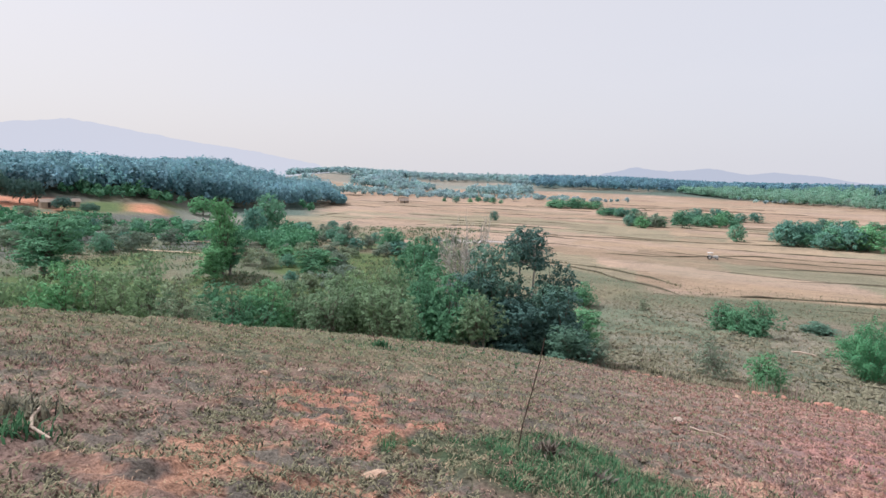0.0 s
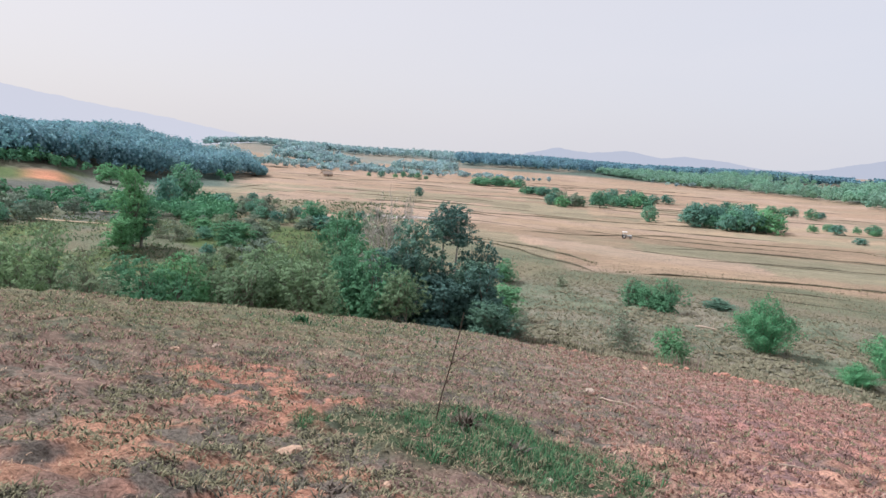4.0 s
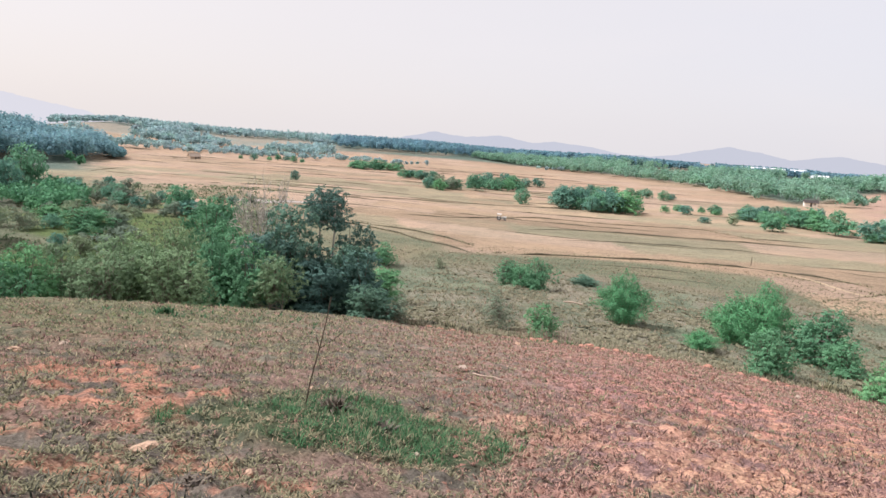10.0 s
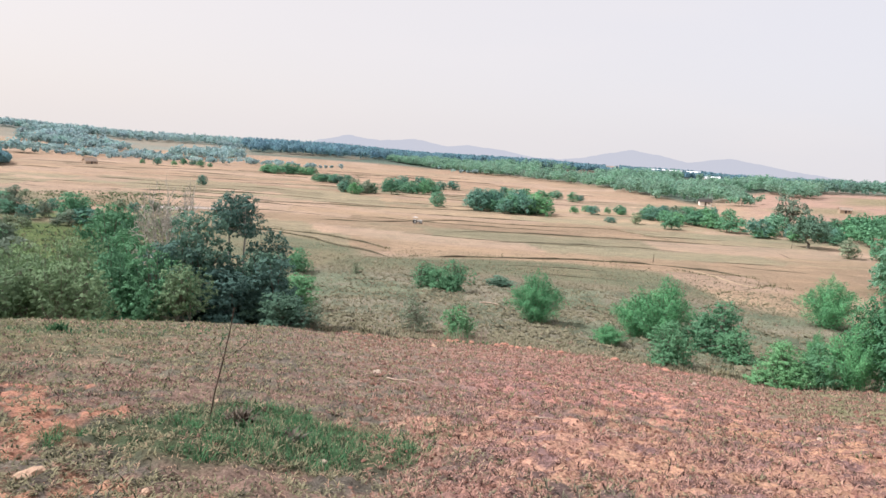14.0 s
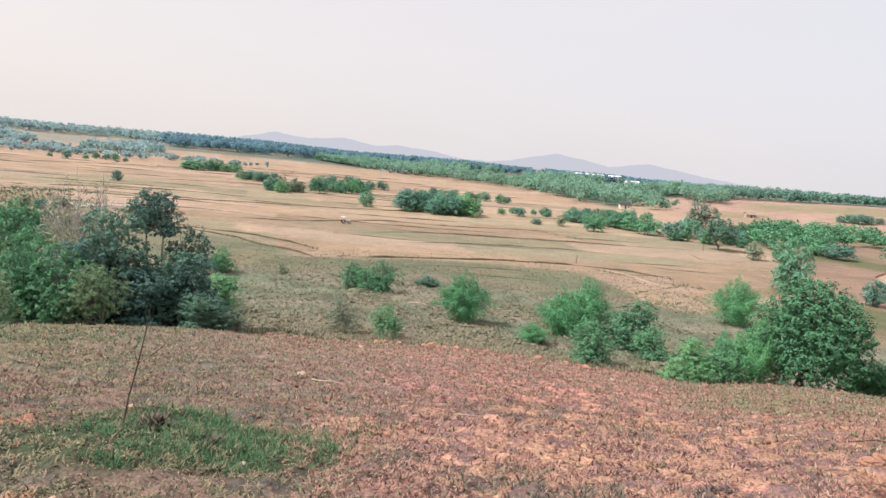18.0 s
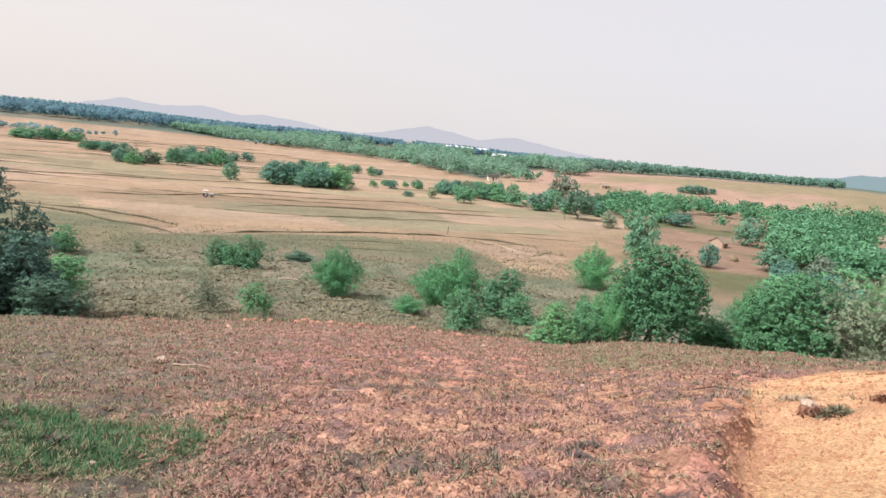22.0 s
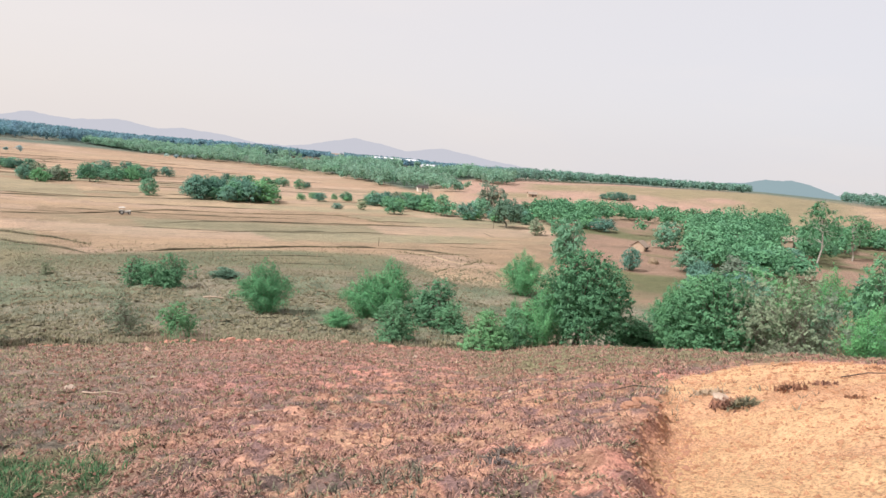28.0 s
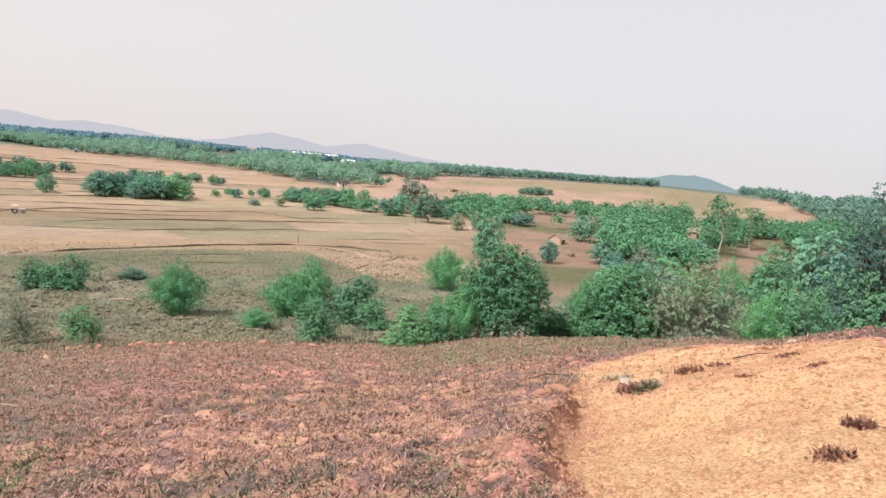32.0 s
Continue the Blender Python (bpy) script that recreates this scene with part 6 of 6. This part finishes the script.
def turf(name, label, g, x, y, blades, high, wide, mat, lean=(0.25, 1.1)):
    """Tufts of narrow blades that spread from each place."""
    n = len(x)
    z = surface(x, y) - 0.015
    base = np.repeat(np.stack([x, y, z], 1), blades, 0)
    high, wide = np.repeat(high, blades) * g.uniform(0.4, 1.25, n * blades), np.repeat(wide, blades)
    a, tip = g.uniform(0, 2 * math.pi, n * blades), g.uniform(*lean, n * blades)
    d = np.stack([np.cos(a), np.sin(a), 0 * a], 1)
    base = base + d * (high * g.uniform(0, 0.35, n * blades))[:, None]
    s = np.stack([-d[:, 1], d[:, 0], 0 * a], 1) * (wide / 2)[:, None]
    mid = base + d * (high * 0.5 * np.sin(tip * 0.6))[:, None] + np.array([0, 0, 1.0]) * (high * 0.5 * np.cos(tip * 0.6))[:, None]
    top = mid + d * (high * 0.55 * np.sin(tip * 1.3))[:, None] + np.array([0, 0, 1.0]) * (high * 0.5 * np.cos(tip * 1.3))[:, None]
    v = np.stack([base - s, base + s, mid + s * 0.8, mid - s * 0.8, top], 1).reshape(-1, 3)
    k = np.arange(n * blades)[:, None] * 5
    far = np.hypot(base[:, 0], base[:, 1]) > 9
    f = np.concatenate([np.concatenate([k + [0, 1, 2], k + [0, 2, 3], k + [3, 2, 4]], 1)[~far].reshape(-1, 3), (k + [0, 1, 4])[far]])
    return tagged(new(name, mesh_of(name, v, f, mat)), label, "grass", kind="stuff")


def lumps(name, label, g, x, y, size, mat, flat=0.6, category="clods"):
    """Broken pieces: each a lopsided eight-faced lump, half sunk."""
    n = len(x)
    z = surface(x, y)
    shape = np.array([(1, 0, 0), (0, 1, 0), (-1, 0, 0), (0, -1, 0), (0, 0, 1), (0, 0, -1.0)])
    v = shape[None] * g.uniform(0.55, 1.2, (n, 6, 1)) + g.normal(0, 0.16, (n, 6, 3))
    a = g.uniform(0, 6.28, n)
    c, s = np.cos(a)[:, None], np.sin(a)[:, None]
    v = np.stack([v[..., 0] * c - v[..., 1] * s, v[..., 0] * s + v[..., 1] * c, v[..., 2] * flat], 2) * size[:, None, None]
    v = v + np.stack([x, y, z + size * 0.12], 1)[:, None, :]
    tri = np.array([(0, 1, 4), (1, 2, 4), (2, 3, 4), (3, 0, 4), (1, 0, 5), (2, 1, 5), (3, 2, 5), (0, 3, 5)])
    f = (np.arange(n)[:, None, None] * 6 + tri[None]).reshape(-1, 3)
    return tagged(new(name, mesh_of(name, v.reshape(-1, 3), f, mat, False)), label, category, kind="stuff")


g = np.random.default_rng(92)
x, y, r = strewn(g, 190000, -74, 74, 2.0, 50, 0.8)
bare = 0.6 * fbm(x * 1.6, y * 1.6, 22, 4) + 0.4 * fbm(x * 4.5, y * 4.5, 26, 3)
keep = (sand_mask(x, y) < 0.3) & (g.random(len(x)) < np.where(bare > 0.5, 0.55, 1.0)) & (fbm(x * 2.1, y * 2.1, 96, 3) > g.uniform(0.3, 0.6, len(x))) & (sand_edge(x, y) < 0.05 + (r > 12) * 9)
x, y, r = x[keep], y[keep], r[keep]
theta = np.degrees(np.arctan2(-x, y))
oliveish = g.random(len(x)) < 0.08 + 0.6 * ease((theta + 6) / 24) + 0.35 * ease((r - 16) / 8) * ease((-22 - theta) / 8) + 0.3 * (fbm(x * 0.35, y * 0.35, 21, 4) > 0.53)
size = 0.05 + 0.0034 * r
for name, label, pick, mat in (("dry_turf", "short dry brown turf in coarse tufts", ~oliveish, M_GRASS_DRY), ("olive_turf", "short olive-green turf in coarse tufts", oliveish, M_GRASS_OLIVE)):
    n = int(pick.sum())
    turf(name, label, g, x[pick], y[pick], 5, size[pick] * g.uniform(0.5, 1.4, n), 0.007 + 0.0016 * r[pick], mat, (0.7, 1.65))
fx, fy, fr = strewn(g, 90000, -70, 70, 9, 46, 0.9)
keep = (sand_mask(fx, fy) < 0.3) & (fbm(fx * 1.4, fy * 1.4, 98, 3) > g.uniform(0.34, 0.62, len(fx)))
fx, fy, fr = fx[keep], fy[keep], fr[keep]
pick = g.random(len(fx)) < 0.7 - 0.5 * ease((theta_of(fx, fy) - 14) / 18) * ease((fr - 12) / 8)
turf("short_turf", "short trodden brown turf", g, fx[pick], fy[pick], 5, (0.06 + 0.002 * fr[pick]) * g.uniform(0.6, 1.3, int(pick.sum())), 0.01 + 0.0014 * fr[pick], M_GRASS_DRY, (0.5, 1.5))
turf("short_green_turf", "short trodden olive turf", g, fx[~pick], fy[~pick], 5, (0.06 + 0.002 * fr[~pick]) * g.uniform(0.6, 1.3, int((~pick).sum())), 0.01 + 0.0014 * fr[~pick], M_GRASS_BROW, (0.5, 1.5))
lx, ly, lr = strewn(g, 26000, -74, 74, 2.0, 40, 0.85)
keep = (sand_mask(lx, ly) < 0.2) & (fbm(lx * 1.3, ly * 1.3, 97, 3) > g.uniform(0.36, 0.62, len(lx)))
lx, ly, lr = lx[keep], ly[keep], lr[keep]
turf("straw_litter", "pale flattened straw lying on the turf", g, lx, ly, 3, 0.055 + 0.003 * lr, 0.004 + 0.0009 * lr, M_STRAW, (1.3, 1.9))
gx, gy, gr = strewn(g, 16000, -2, 42, 4.6, 10.5, 1.0)
patchy = blob(gx, gy, 20, 7.2, 2.3, 1.7, 35, 0.5) * (0.25 + 1.1 * ease((fbm(gx * 1.1, gy * 1.1, 93, 3) - 0.36) / 0.25))
inside = patchy > g.uniform(0.3, 1.7, len(gx))
gx, gy = gx[inside], gy[inside]
few = g.random(len(gx)) < 0.3
turf("withered_grass", "dull withered grass within the green patch", g, gx[few], gy[few], 7, g.uniform(0.05, 0.16, int(few.sum())), np.full(int(few.sum()), 0.01), M_GRASS_OLIVE, (0.3, 1.4))
gx, gy = gx[~few], gy[~few]
turf("green_grass", "patch of fresh green grass on the dry turf", g, gx, gy, 7, g.uniform(0.05, 0.17, len(gx)), np.full(len(gx), 0.011), M_GRASS_GREEN, (0.3, 1.3))
for k, (az, d, rad, count) in enumerate([(41, 4.5, 0.3, 60), (47, 9.6, 0.5, 60), (36.4, 23.5, 1.0, 50), (-13, 5.0, 0.35, 50), (-22, 5.2, 0.3, 40), (-43, 11.6, 0.9, 80), (30, 26, 3.0, 120), (0.8, 44.5, 1.4, 120)]):
    cx, cy, _ = bearing(az, d)
    px, py = cx + g.normal(0, rad, count), cy + g.normal(0, rad, count)
    turf("grass_tuft", "small tuft of greener grass", g, px, py, 7, np.full(count, 0.09 + 0.005 * d), np.full(count, 0.01 + 0.0011 * d), M_GRASS_GREEN if k in (2, 6, 7) else M_GRASS_OLIVE, (0.5, 1.4))
cx, cy, cr = strewn(g, 15000, -74, 12, 2.0, 44, 0.8)
keep = (sand_mask(cx, cy) < 0.2) & (0.6 * fbm(cx * 1.6, cy * 1.6, 22, 4) + 0.4 * fbm(cx * 4.5, cy * 4.5, 26, 3) > 0.46)
cx, cy, cr = cx[keep], cy[keep], cr[keep]
lumps("red_clods", "small crumbled clods of red earth", g, cx, cy, (0.012 + 0.0026 * cr) * g.uniform(0.4, 1.6, len(cx)), M_CLOD)
px, py, pr = strewn(g, 15000, -74, -38, 2.0, 20, 0.8)
keep = sand_mask(px, py) > 0.5
px, py, pr = px[keep], py[keep], pr[keep]
lumps("gravel", "loose tan gravel on bare ground", g, px, py, (0.006 + 0.0015 * pr) * g.uniform(0.35, 1.6, len(px)) ** 1.7, M_GRIT, 0.7, "gravel")
sx, sy, sr = strewn(g, 30000, -32, 18, 46, 124, 1.0)
keep = fbm(sx * 0.16, sy * 0.16, 95, 3) > g.uniform(0.38, 0.62, len(sx))
sx, sy = sx[keep], sy[keep]
lumps("rough_clods", "rough brown clods on the fallow slope", g, sx, sy, 0.2 * g.uniform(0.4, 1.8, len(sx)), M_CRUST, 0.55)
sx, sy, sr = strewn(g, 17000, -34, 30, 44, 138, 1.0)
pick = g.random(len(sx)) < 0.2
turf("fallow_weeds", "low brown weeds on the fallow slope", g, sx[pick], sy[pick], 7, g.uniform(0.12, 0.38, int(pick.sum())), np.full(int(pick.sum()), 0.07), M_STRAW, (0.2, 1.2))
turf("fallow_herbs", "low green herbs on the fallow slope", g, sx[~pick], sy[~pick], 7, g.uniform(0.12, 0.45, int((~pick).sum())), np.full(int((~pick).sum()), 0.08), M_GRASS_OLIVE, (0.2, 1.2))
weeds = np.concatenate([smooth_line(pts, 0.3) for pts in BUNDS[:3] + BUNDS[8:12]])
weeds = weeds + g.normal(0, 0.25, weeds.shape)
weeds = weeds[fbm(weeds[:, 0] * 0.2, weeds[:, 1] * 0.2, 94, 2) > 0.42]
turf("bund_weeds", "dark low weeds along the field bunds", g, weeds[:, 0], weeds[:, 1], 6, g.uniform(0.25, 0.8, len(weeds)), np.full(len(weeds), 0.1), M_GRASS_OLIVE, (0.2, 1.1))
mx, my, mr = strewn(g, 34000, 26, 70, 62, 250, 1.0)
keep = fbm(mx * 0.05, my * 0.05, 99, 3) > g.uniform(0.3, 0.6, len(mx))
mx, my, mr = mx[keep], my[keep], mr[keep]
pick = g.random(len(mx)) < 0.3
turf("meadow_herbs", "rank green herbs on the valley meadow", g, mx[~pick], my[~pick], 5, g.uniform(0.25, 0.9, int((~pick).sum())), 0.06 + 0.0012 * mr[~pick], M_LEAF_SCRUB_LOW, (0.2, 1.2))
turf("meadow_weeds", "dry olive weeds on the valley meadow", g, mx[pick], my[pick], 5, g.uniform(0.2, 0.7, int(pick.sum())), 0.06 + 0.0012 * mr[pick], M_GRASS_OLIVE, (0.2, 1.2))
bx, by, br = strewn(g, 60000, -62, -36, 3.5, 11.5, 1.0)
keep = (sand_edge(bx, by) > -0.1) & (sand_edge(bx, by) < 0.75) & (g.random(len(bx)) < 0.09)
bx, by = bx[keep], by[keep]
lumps("bank_rubble", "crumbled pinkish earth along the gully bank", g, bx, by, 0.017 * g.uniform(0.4, 1.9, len(bx)) ** 1.5, M_GULLY, 0.75, "rubble")
